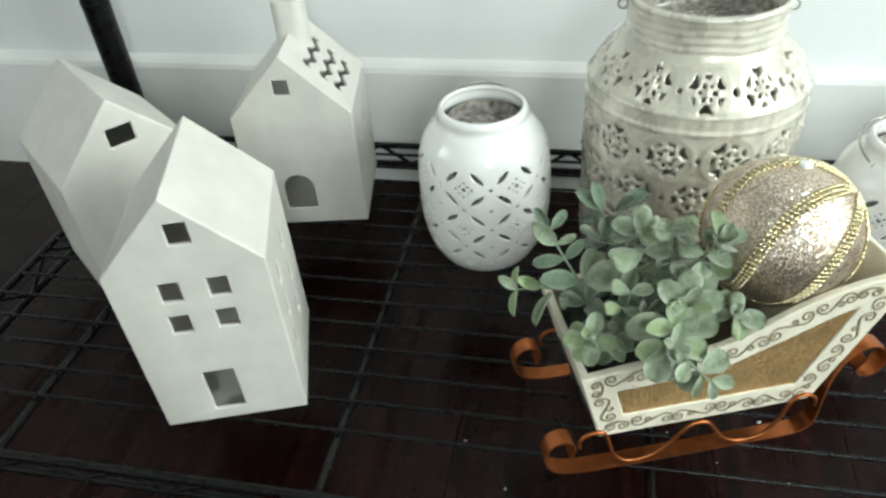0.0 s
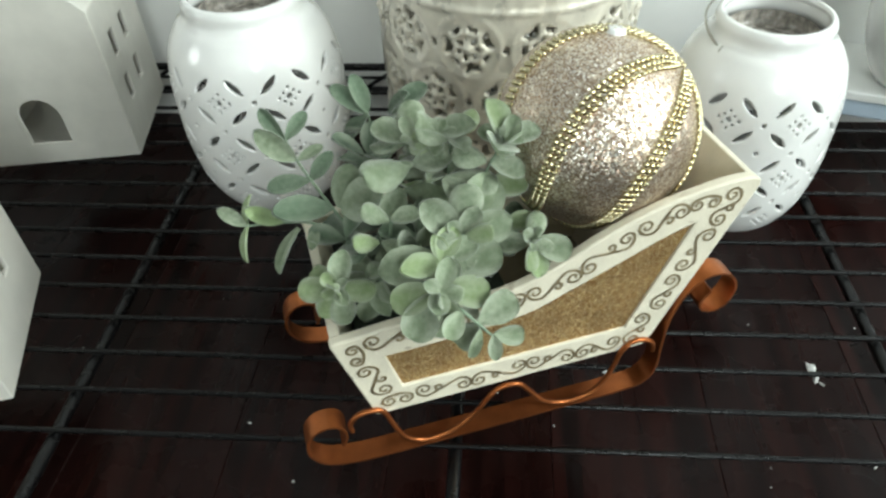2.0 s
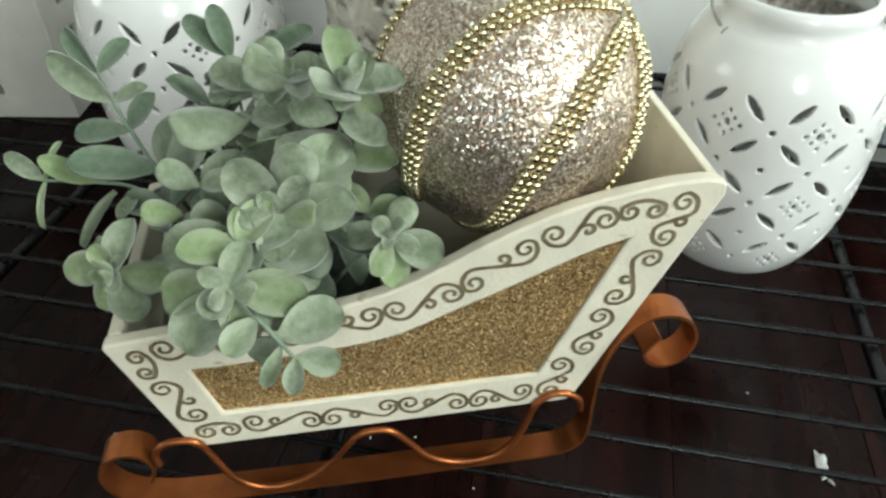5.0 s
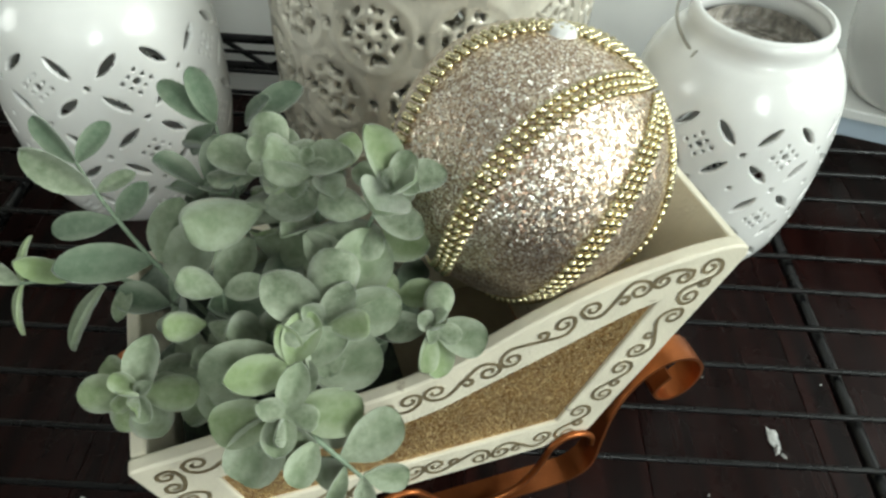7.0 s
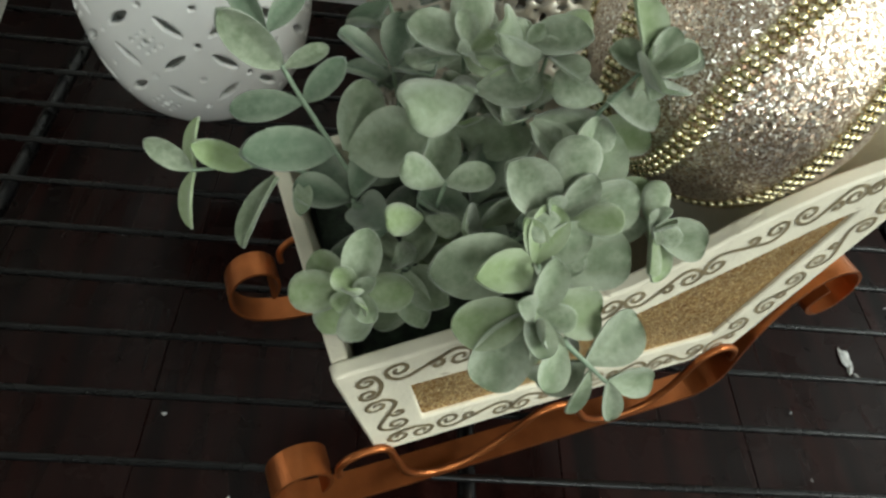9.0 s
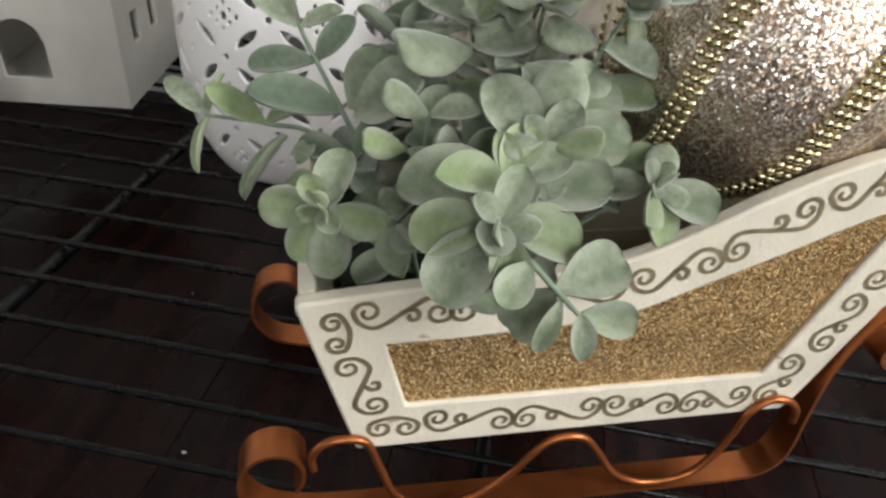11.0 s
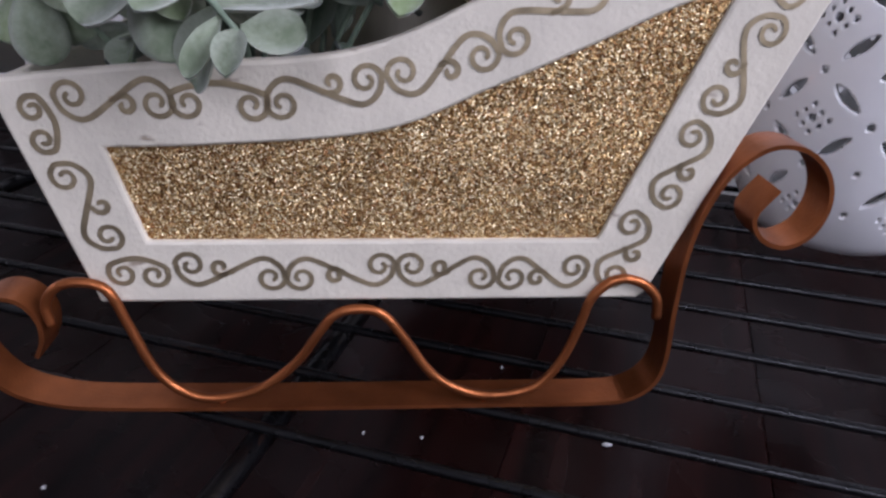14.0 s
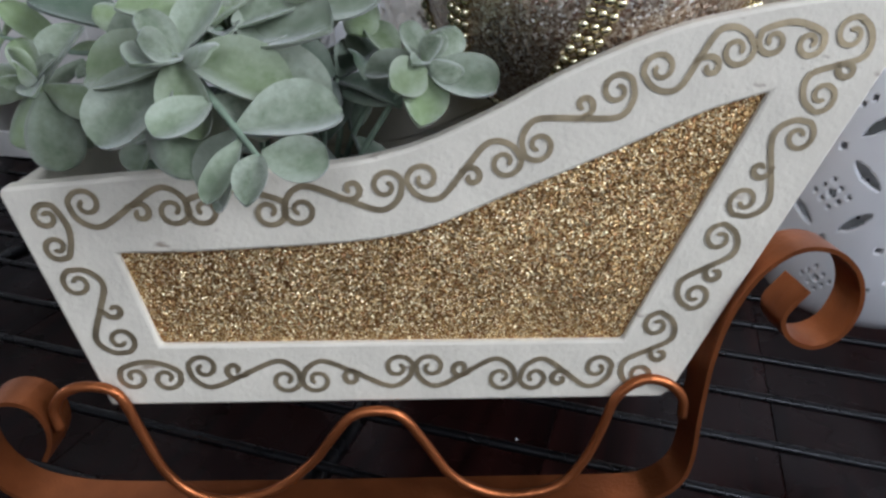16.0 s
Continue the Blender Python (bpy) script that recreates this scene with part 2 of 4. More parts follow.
# ---- builders ----
def mesh_of(name, bm, mat, smooth=False, angle=None):
    me = bpy.data.meshes.new(name)
    bm.to_mesh(me)
    bm.free()
    me.materials.append(mat)
    if smooth:
        me.polygons.foreach_set("use_smooth", [True] * len(me.polygons))
        if angle:
            me.set_sharp_from_angle(angle=radians(angle))
    return me


def part(name, bm, mat, parent, label="", smooth=False, angle=None):
    ob = new(name, mesh_of(name, bm, mat, smooth, angle))
    ob.parent = parent
    if label:
        ob["label"] = label
    return ob


def thing(name, label, category, at=None, group="", kind=""):
    ob = new(name)
    ob.empty_display_size = 0.02
    if at:
        ob.matrix_world = at
    return tagged(ob, label, category, group, kind)


def bevel(ob, width, segments=2, angle=35):
    mod = ob.modifiers.new("bevel", "BEVEL")
    mod.width, mod.segments, mod.limit_method, mod.angle_limit = width, segments, "ANGLE", radians(angle)
    return ob


def box(bm, x0, y0, z0, x1, y1, z1):
    vs = [bm.verts.new((x, y, z)) for z in (z0, z1) for x, y in ((x0, y0), (x1, y0), (x1, y1), (x0, y1))]
    for f in ((3, 2, 1, 0), (4, 5, 6, 7), (0, 1, 5, 4), (1, 2, 6, 5), (2, 3, 7, 6), (3, 0, 4, 7)):
        bm.faces.new([vs[i] for i in f])
    return bm


def smooth_line(points, steps=8, closed=False):
    """A Catmull-Rom line through the points."""
    pts = [Vector(p) for p in points]
    out = []
    n = len(pts)
    for i in range(n if closed else n - 1):
        p0 = pts[i - 1] if (i or closed) else pts[0] * 2 - pts[1]
        p1, p2 = pts[i], pts[(i + 1) % n]
        p3 = pts[(i + 2) % n] if (closed or i + 2 < n) else p2 * 2 - p1
        for k in range(steps):
            t = k / steps
            out.append(0.5 * (2 * p1 + (p2 - p0) * t + (2 * p0 - 5 * p1 + 4 * p2 - p3) * t * t + (3 * p1 - p0 - 3 * p2 + p3) * t ** 3))
    if not closed:
        out.append(pts[-1])
    return out


def tube(bm, line, radius, sides=10, taper=1.0):
    """A round bar along a line of points."""
    line = [Vector(p) for p in line]
    rings = []
    prev = None
    for i, p in enumerate(line):
        d = (line[min(i + 1, len(line) - 1)] - line[max(i - 1, 0)]).normalized()
        a = prev - d * prev.dot(d) if prev else d.orthogonal()
        a.normalize()
        prev = a
        b = d.cross(a)
        r = radius * (1 + (taper - 1) * i / max(1, len(line) - 1))
        rings.append([bm.verts.new(p + (a * math.cos(2 * math.pi * k / sides) + b * math.sin(2 * math.pi * k / sides)) * r) for k in range(sides)])
    for r0, r1 in zip(rings, rings[1:]):
        for k in range(sides):
            bm.faces.new((r0[k], r0[(k + 1) % sides], r1[(k + 1) % sides], r1[k]))
    bm.faces.new(rings[0][::-1])
    bm.faces.new(rings[-1])
    return bm


def filled(outline, holes=()):
    """Vertices and triangles of a flat outline with holes."""
    bm = bmesh.new()
    edges = []
    for loop in (outline, *holes):
        vs = [bm.verts.new((p[0], p[1], 0)) for p in loop]
        edges += [bm.edges.new((vs[i], vs[(i + 1) % len(vs)])) for i in range(len(vs))]
    bmesh.ops.triangle_fill(bm, use_beauty=True, use_dissolve=False, edges=edges, normal=(0, 0, 1))
    bm.verts.index_update()
    out = [v.co.copy() for v in bm.verts], [[v.index for v in f.verts] for f in bm.faces]
    bm.free()
    return out


def plate(outline, holes, thick, place):
    """A board of that thickness; place turns (x, y, depth) into a point."""
    vs, fs = filled(outline, holes)
    bm = bmesh.new()
    front = [bm.verts.new(place(v.x, v.y, 0)) for v in vs]
    back = [bm.verts.new(place(v.x, v.y, thick)) for v in vs]
    for f in fs:
        bm.faces.new([front[i] for i in f])
        bm.faces.new([back[i] for i in reversed(f)])
    for f in [e for e in bm.edges if len(e.link_faces) == 1 and e.verts[0] in set(front) and e.verts[1] in set(front)]:
        i, j = front.index(f.verts[0]), front.index(f.verts[1])
        bm.faces.new((front[i], front[j], back[j], back[i]))
    bmesh.ops.recalc_face_normals(bm, faces=bm.faces[:])
    return bm


def rect(x0, y0, x1, y1):
    return [(x0, y0), (x1, y0), (x1, y1), (x0, y1)]


def arch(x0, y0, x1, y1, n=8):
    r = (x1 - x0) / 2
    c = (x0 + x1) / 2
    return [(x0, y0), (x1, y0)] + [(c + r * math.cos(math.pi * k / n), y1 - r + r * math.sin(math.pi * k / n)) for k in range(n + 1)]


# ---- the room ----
def setting(name, bm, mat, label, category):
    ob = new(name, mesh_of(name, bm, mat))
    return tagged(ob, label, category, kind="structure")


setting("wall_north", box(bmesh.new(), -2.2, WALL_Y, FLOOR_Z, 1.42, WALL_Y + 0.12, 2.4), M_WALL, "plain white painted wall behind the shelf", "wall")
setting("ceiling", box(bmesh.new(), -2.2, -1.27, 2.4, 1.42, WALL_Y + 0.12, 2.5), M_CEIL, "plain white ceiling of the room", "ceiling")


def window_wall(name, place, lo, hi, w0, w1):
    """A wall with one window opening, 0.5 to 1.5 m above the floor."""
    bm = plate(rect(lo, FLOOR_Z, hi, 2.4), [rect(w0, 0.45, w1, 1.45)], 0.12, place)
    setting(name, bm, M_WALL, "unseen white painted wall with a window opening", "wall")


window_wall("wall_east", lambda a, b, d: Vector((1.30 + d, a, b)), -1.25, WALL_Y, -0.55, 0.35)
window_wall("wall_west", lambda a, b, d: Vector((-2.2 - d, a, b)), -1.27, WALL_Y + 0.12, -0.85, 0.05)
# added out of view; its left jamb dims the light on the left
window_wall("unseen_wall_south", lambda a, b, d: Vector((a, -1.15 - d, b)), -2.2, 1.30, 0.36, 1.04)
bm = box(bmesh.new(), -2.2, -1.27, FLOOR_Z - 0.05, 1.42, WALL_Y + 0.12, FLOOR_Z - 0.0145)
setting("floor", bm, M_FLOOR, "dark stained glossy hardwood plank floor", "floor")
floor_ob = bpy.data.objects["floor"]

# baseboard: board with a stepped, rounded cap
bm = bmesh.new()
profile = [(0, 0), (-0.012, 0), (-0.012, 0.120), (-0.0105, 0.1245), (-0.007, 0.1275), (-0.003, 0.1295), (0, 0.130)]
a = [bm.verts.new((-2.2, WALL_Y + y, FLOOR_Z + z)) for y, z in profile]
b = [bm.verts.new((1.30, WALL_Y + y, FLOOR_Z + z)) for y, z in profile]
for i in range(len(profile) - 1):
    bm.faces.new((a[i], b[i], b[i + 1], a[i + 1]))
bm.faces.new(a)
bm.faces.new(b[::-1])
bmesh.ops.recalc_face_normals(bm, faces=bm.faces[:])
setting("baseboard", bm, M_TRIM, "white painted baseboard with a stepped cap", "baseboard")

# ---- the wire shelf ----
SHELF_X0, SHELF_X1, SHELF_Y0, SHELF_Y1 = -0.381, 0.520, 0.1805, 0.5535
shelf = thing("wire_shelf", "black epoxy-coated wire shelf unit standing against the wall", "wire shelf", pose(0, 0, 0, 0, 0, 0.5))
WIRE_R = 0.0013
bm = tube(bmesh.new(), [(SHELF_X0, 0, 0), (SHELF_X1, 0, 0)], WIRE_R, 8)
wire_mesh = mesh_of("deck_wire", bm, M_BLACK, True, 60)
for y in [0.2240 + 0.0223 * k for k in range(15)]:
    ob = new("deck_wire", wire_mesh)
    ob.location = (0, y, -WIRE_R)
    ob.parent = shelf


def truss(a, b, drop, step):
    """Top bar, bottom bar and the zigzag between them."""
    a, b = Vector(a), Vector(b)
    down = Vector((0, 0, -drop))
    part("top_bar", tube(bmesh.new(), [a, b], 0.0030, 10), M_BLACK, shelf, smooth=True, angle=60)
    part("bottom_bar", tube(bmesh.new(), [a + down, b + down], 0.0030, 10), M_BLACK, shelf, smooth=True, angle=60)
    n = max(2, int((b - a).length / step))
    line = [a.lerp(b, k / n) + (down if k % 2 else Vector((0, 0, 0))) for k in range(n + 1)]
    part("zigzag_wire", tube(bmesh.new(), line, 0.0019, 8), M_BLACK, shelf, smooth=True, angle=60)


truss((SHELF_X0, SHELF_Y0, -0.003), (SHELF_X1, SHELF_Y0, -0.003), 0.014, 0.030)
truss((SHELF_X0, SHELF_Y1, -0.002), (SHELF_X1, SHELF_Y1, -0.002), 0.020, 0.030)
truss((SHELF_X0, SHELF_Y0, -0.003), (SHELF_X0, SHELF_Y1, -0.003), 0.022, 0.030)
truss((SHELF_X1, SHELF_Y0, -0.003), (SHELF_X1, SHELF_Y1, -0.003), 0.022, 0.030)
for x in (-0.288, -0.081, 0.100, 0.300):
    part("cross_bar", tube(bmesh.new(), [(x, SHELF_Y0, -0.0065), (x, SHELF_Y1, -0.0065)], 0.0030, 10), M_BLACK, shelf, smooth=True, angle=60)
for x in (SHELF_X0 - 0.004, SHELF_X1 + 0.004):
    for y in (SHELF_Y0 - 0.004, SHELF_Y1 - 0.010):
        bm = tube(bmesh.new(), [(x, y, FLOOR_Z + 0.012), (x, y, 0.95)], 0.0125, 20)
        for k in range(14):
            z = 0.02 + 0.06 * k
            tube(bm, [(x, y, z), (x, y, z + 0.0015)], 0.0129, 20)
        post = part("post", bm, M_BLACK, shelf, smooth=True, angle=50)
        part("foot", tube(bmesh.new(), [(x, y, FLOOR_Z), (x, y, FLOOR_Z + 0.014)], 0.016, 20), M_BLACK, post, smooth=True, angle=50)
        part("collar", tube(bmesh.new(), [(x, y, -0.026), (x, y, 0.004)], 0.0165, 20, 0.9), M_BLACK, post, smooth=True, angle=50)


# ---- ceramic houses ----
def rounded(x0, y0, x1, y1, r, n=6):
    """A rectangle with round corners."""
    out = []
    for k, (cx, cy) in enumerate(((x1 - r, y0 + r), (x1 - r, y1 - r), (x0 + r, y1 - r), (x0 + r, y0 + r))):
        out += [(cx + r * math.cos(math.pi / 2 * (k - 1 + i / n)), cy + r * math.sin(math.pi / 2 * (k - 1 + i / n))) for i in range(n + 1)]
    return out


def house(at, w, d, eave, ridge, front, side=(), roof=(), chimney=None, label=""):
    """A hollow ceramic house with its openings cut through; the front stands on y = 0."""
    top = thing("ceramic_house", label, "ceramic house", at, "ceramic houses on the shelf")
    half = w / 2
    bm = bmesh.new()

    def face(outline, holes, place):
        vs, fs = filled(outline, holes)
        made = [bm.verts.new(place(v.x, v.y)) for v in vs]
        for f in fs:
            bm.faces.new([made[i] for i in f])

    gable = [(0, 0), (w, 0), (w, eave), (half, ridge), (0, eave)]
    face(gable, front, lambda a, b: (a, 0, b))
    face(gable, [], lambda a, b: (a, d, b))
    face(rect(0, 0, d, eave), side, lambda a, b: (0, a, b))
    face(rect(0, 0, d, eave), side, lambda a, b: (w, a, b))
    slope = math.hypot(half, ridge - eave)
    for s in (0, 1):
        face(rect(0, 0, d, slope), roof if s else [], lambda a, b: (half + (half if s else -half) * (1 - b / slope), a, eave + (ridge - eave) * b / slope))
    bmesh.ops.remove_doubles(bm, verts=bm.verts[:], dist=1e-5)
    bmesh.ops.recalc_face_normals(bm, faces=bm.faces[:])
    body = part("body", bm, M_BISQUE, top, smooth=True, angle=30)
    mod = body.modifiers.new("wall", "SOLIDIFY")
    mod.thickness, mod.offset, mod.use_even_offset = 0.0032, -1, True
    bevel(body, 0.0024, 3)
    part("base", box(bmesh.new(), 0.0034, 0.0034, 0.0004, w - 0.0034, d - 0.0034, 0.0036), M_BISQUE, top)
    if chimney:
        x0, y0, x1, y1, z0, z1 = chimney
        bm = plate(rounded(x0, y0, x1, y1, 0.008), [rounded(x0 + 0.003, y0 + 0.003, x1 - 0.003, y1 - 0.003, 0.005)], z1 - z0, lambda a, b, t: (a, b, z1 - t))
        bevel(part("chimney", bm, M_BISQUE, top, smooth=True, angle=40), 0.0010, 2, 60)
    return top


def wavy(b0, a0, a1, n=20):
    """A wavy slot pressed into the roof, running from front to back at the height b0 on the slope."""
    amp, r = 0.0026, 0.0027
    mid = [(a0 + (a1 - a0) * k / n, b0 + amp * math.sin(k / n * 5 * math.pi)) for k in range(n + 1)]
    return [(p[0], p[1] - r) for p in mid] + [(p[0], p[1] + r) for p in reversed(mid)]


H1_FRONT = [rect(0.0395, 0.1335, 0.0510, 0.1465), rect(0.0258, 0.0968, 0.0368, 0.1098), rect(0.0512, 0.0975, 0.0620, 0.1100),
            rect(0.0248, 0.0740, 0.0358, 0.0868), rect(0.0502, 0.0748, 0.0612, 0.0876), rect(0.0305, 0.0088, 0.0487, 0.0414)]
SIDE_WINDOWS = [rect(0.0195 + 0.032 * k, z, 0.0270 + 0.032 * k, z + 0.0145) for k in range(2) for z in (0.030, 0.056, 0.082)]
house(pose(-0.1866, 0.2104, 0, 0, 0, 19.0), 0.0842, 0.086, 0.1185, 0.1615, H1_FRONT, SIDE_WINDOWS,
      label="tall white ceramic house with square windows and door")
house(pose(-0.2130, 0.4137, 0, 0, 0, 10.6), 0.0920, 0.088, 0.0985, 0.1450, [rect(0.0372, 0.1150, 0.0490, 0.1268), arch(0.0282, 0.0148, 0.0530, 0.0460)],
      [rect(0.020 + 0.026 * k, z, 0.030 + 0.026 * k, z + 0.016) for k in range(2) for z in (0.030, 0.060)],
      [wavy(h, 0.019, 0.070) for h in (0.0140, 0.0274, 0.0425)], (0.035, 0.044, 0.059, 0.068, 0.134, 0.168),
      "white ceramic house with arched door, slotted roof and chimney")
house(pose(-0.2779, 0.3023, 0, 0, 0, 51.9), 0.0928, 0.098, 0.1039, 0.1516, [rect(0.0390, 0.1190, 0.0560, 0.1315)], SIDE_WINDOWS,
      label="white ceramic house with one gable window")


# ---- pierced vessels ----
def lathe(profile, holes, cells_u, cells_v, thick, relief=None):
    """A turned wall with holes. profile: (radius, height) from bottom to top; holes(s, z): distance to the nearest hole's rim,
    negative inside, s being the length round the widest girth. Mesh lines near a rim move onto it."""
    pts = smooth_line([(r, z, 0) for r, z in profile], 12)
    r = np.array([p.x for p in pts])
    z = np.array([p.y for p in pts])
    length = np.r_[0, np.cumsum(np.hypot(np.diff(r), np.diff(z)))]
    girth = r.max()
    lv = np.linspace(0, length[-1], cells_v + 1)
    th = np.linspace(0, 2 * np.pi, cells_u, endpoint=False)
    T, L = np.meshgrid(th, lv)
    S = T * girth
    if holes:
        cell = max(lv[1], (th[1] * girth))
        e = cell * 0.02
        for _ in range(2):
            d = holes(S, np.interp(L, length, z))
            gs = (holes(S + e, np.interp(L, length, z)) - holes(S - e, np.interp(L, length, z))) / (2 * e)
            gl = (holes(S, np.interp(L + e, length, z)) - holes(S, np.interp(L - e, length, z))) / (2 * e)
            g = gs ** 2 + gl ** 2 + 1e-9
            near = (np.abs(d) < 0.55 * cell) & (L > 0) & (L < length[-1])
            S = np.where(near, S - d * gs / g, S)
            L = np.where(near, np.clip(L - d * gl / g, 0, length[-1]), L)
    R, Z = np.interp(L, length, r), np.interp(L, length, z)
    if relief is not None:
        R = R + relief(S, Z)
    A = S / girth
    verts = np.stack([R * np.cos(A), R * np.sin(A), Z], -1).reshape(-1, 3)
    rows, cols = T.shape
    idx = np.arange(rows * cols).reshape(rows, cols)
    quads = np.stack([idx[:-1], np.roll(idx, -1, 1)[:-1], np.roll(idx, -1, 1)[1:], idx[1:]], -1).reshape(-1, 4)
    if holes:
        s_next = np.roll(S, -1, 1)
        s_next[:, -1] += 2 * np.pi * girth
        cs = (S[:-1] + s_next[:-1] + s_next[1:] + S[1:]) / 4
        cl = (L[:-1] + np.roll(L, -1, 1)[:-1] + np.roll(L, -1, 1)[1:] + L[1:]) / 4
        keep = (holes(cs, np.interp(cl, length, z)) > 0).reshape(-1)
        quads = quads[keep]
    me = bpy.data.meshes.new("wall")
    me.from_pydata(verts.tolist(), [], quads.tolist())
    bm = bmesh.new()
    bm.from_mesh(me)
    bpy.data.meshes.remove(me)
    bmesh.ops.delete(bm, geom=[v for v in bm.verts if not v.link_faces], context="VERTS")
    return bm


JAR_R = 0.0469


def jar_holes(s, z):
    """A diamond lattice of lens-shaped petals; dots at its knots, a lozenge of nine dots or a single dot in its cells."""
    half, h, top = np.pi * JAR_R / 8, 0.0158, 0.0835
    w = (top - z) / h
    i, j = np.floor(s / half), np.floor(w)
    x, y = s - (i + 0.5) * half, (w - j - 0.5) * h
    sign = np.where((i + j) % 2 == 0, 1.0, -1.0)
    length = math.hypot(half, h)
    u, v = (x * half * sign + y * h) / length, (y * half - x * h * sign) / length
    lens = np.hypot(u, np.abs(v) + 0.0108) - 0.0126
    d = np.where((j >= -1) & (j <= 3), lens, 1.0)
    knot_j = np.round(w)
    dz = (w - knot_j) * h
    off = (knot_j % 2) * half
    ds = (s - off + half) % (2 * half) - half
    inside = (knot_j >= 0) & (knot_j <= 4)
    d = np.minimum(d, np.where(inside, np.hypot(ds, dz) - 0.0013, 1.0))
    cs = (s - off) % (2 * half) - half
    rosette = np.full(np.shape(s), 1.0)
    for ox, oz, rad in ((0, 0, 0.0015), (0.0028, 0.0023, 0.0009), (-0.0028, 0.0023, 0.0009), (0.0028, -0.0023, 0.0009), (-0.0028, -0.0023, 0.0009),
                        (0, 0.0047, 0.0009), (0, -0.0047, 0.0009), (0.0056, 0, 0.0009), (-0.0056, 0, 0.0009)):
        rosette = np.minimum(rosette, np.hypot(cs - ox, dz - oz) - rad)
    single = np.hypot(cs, dz) - 0.0012
    return np.minimum(d, np.where(inside, np.where(knot_j % 2 == 0, rosette, single), 1.0))


def lantern_jar(at, label, bail):
    top = thing("lantern_jar", label, "lantern jar", at, "pierced lantern jars")
    profile = [(0.0240, 0.0), (0.0290, 0.0015), (0.0358, 0.008), (0.0428, 0.023), (0.0463, 0.043), (0.0469, 0.063), (0.0460, 0.083),
               (0.0425, 0.0985), (0.0365, 0.1085), (0.0320, 0.1125), (0.0306, 0.1155), (0.0306, 0.1195), (0.0292, 0.1222), (0.0270, 0.1228)]
    body = part("body", lathe(profile, jar_holes, 512, 200, 0.003), M_GLAZE, top, smooth=True)
    mod = body.modifiers.new("wall", "SOLIDIFY")
    mod.thickness, mod.offset = 0.0030, -1
    part("base", tube(bmesh.new(), [(0, 0, 0.0003), (0, 0, 0.0030)], 0.0240, 32), M_GLAZE, top, smooth=True, angle=40)
    bm = lathe([(0.0005, 0.1060), (0.012, 0.1066), (0.0225, 0.1060), (0.0238, 0.1085), (0.0238, 0.114)], None, 48, 14, 0)
    part("candle_cup", bm, M_FILL, top, "grey candle cup with pale specks", smooth=True)
    # bail handle with its two loops
    line = []
    for k in range(25):
        a = math.pi * k / 24
        line.append((0.0330 * math.cos(a), 0.004 + (0.0330 * math.sin(a)) * math.cos(bail), 0.1095 + 0.0330 * math.sin(a) * math.sin(bail)))
    handle = part("handle", tube(bmesh.new(), line, 0.0007, 8), M_WIRE, top, "thin wire bail handle", smooth=True)
    for s in (-1, 1):
        loop = [(s * (0.0330 + 0.0022 * math.cos(a)), 0.004, 0.1085 + 0.0028 * math.sin(a)) for a in [2 * math.pi * k / 12 for k in range(13)]]
        part("loop", tube(bmesh.new(), loop, 0.0006, 6), M_WIRE, handle, smooth=True)
    return top


lantern_jar(pose(-0.0195, 0.4045, 0, 0, 0, 14), "white glazed pierced lantern jar with a wire handle", radians(22))
lantern_jar(pose(0.2431, 0.392, 0, 0, 0, 36) @ Matrix.Diagonal((0.898, 0.898, 0.955, 1)), "white glazed pierced lantern jar catching the window light", radians(18))

URN_R = 0.0685


def urn_holes(s, z):
    """Openwork: flowers of teardrop holes between smaller irregular ones; the band and the neck stay whole."""
    pitch = 2 * np.pi * URN_R / 12
    d = np.full(np.shape(s), 1.0)
    for j, zc in enumerate((0.018, 0.050, 0.082, 0.111, 0.1515)):
        ds = (s + (j % 2) * pitch / 2 + pitch / 2) % pitch - pitch / 2
        dz = (z - zc) * (1.0 if j < 4 else 1.25)
        rad, ang = np.hypot(ds, dz), np.arctan2(dz, ds)
        n = 7 if j < 4 else 6
        for rr, r0, r1, turn in ((0.0046, 0.0016, 0.0011, 0.0), (0.0108, 0.0032, 0.0019, 0.5)):
            step = 2 * np.pi / n
            na = (np.round(ang / step - turn) + turn) * step
            x, y = rad * np.cos(ang - na) - rr, rad * np.sin(ang - na)
            if turn:
                y, x = y * r1 / r0, x + 0.0016 * np.cos(y * 500)
            else:
                x = x * r1 / r0
            d = np.minimum(d, np.hypot(x, y) - r1 * (1 + 0.3 * np.sin(3 * na + s * 60)))
        corner = np.hypot(np.abs(ds) - pitch / 2, dz) - 0.0021 * (1 + 0.3 * np.sin(s * 210 + zc * 900))
        d = np.minimum(d, np.where(np.abs(dz) < 0.006, corner, 1.0))
    d = np.where((z > 0.1275) & (z < 0.1412), 1.0, d)
    return np.where((z > 0.1640) | (z < 0.004), 1.0, d)


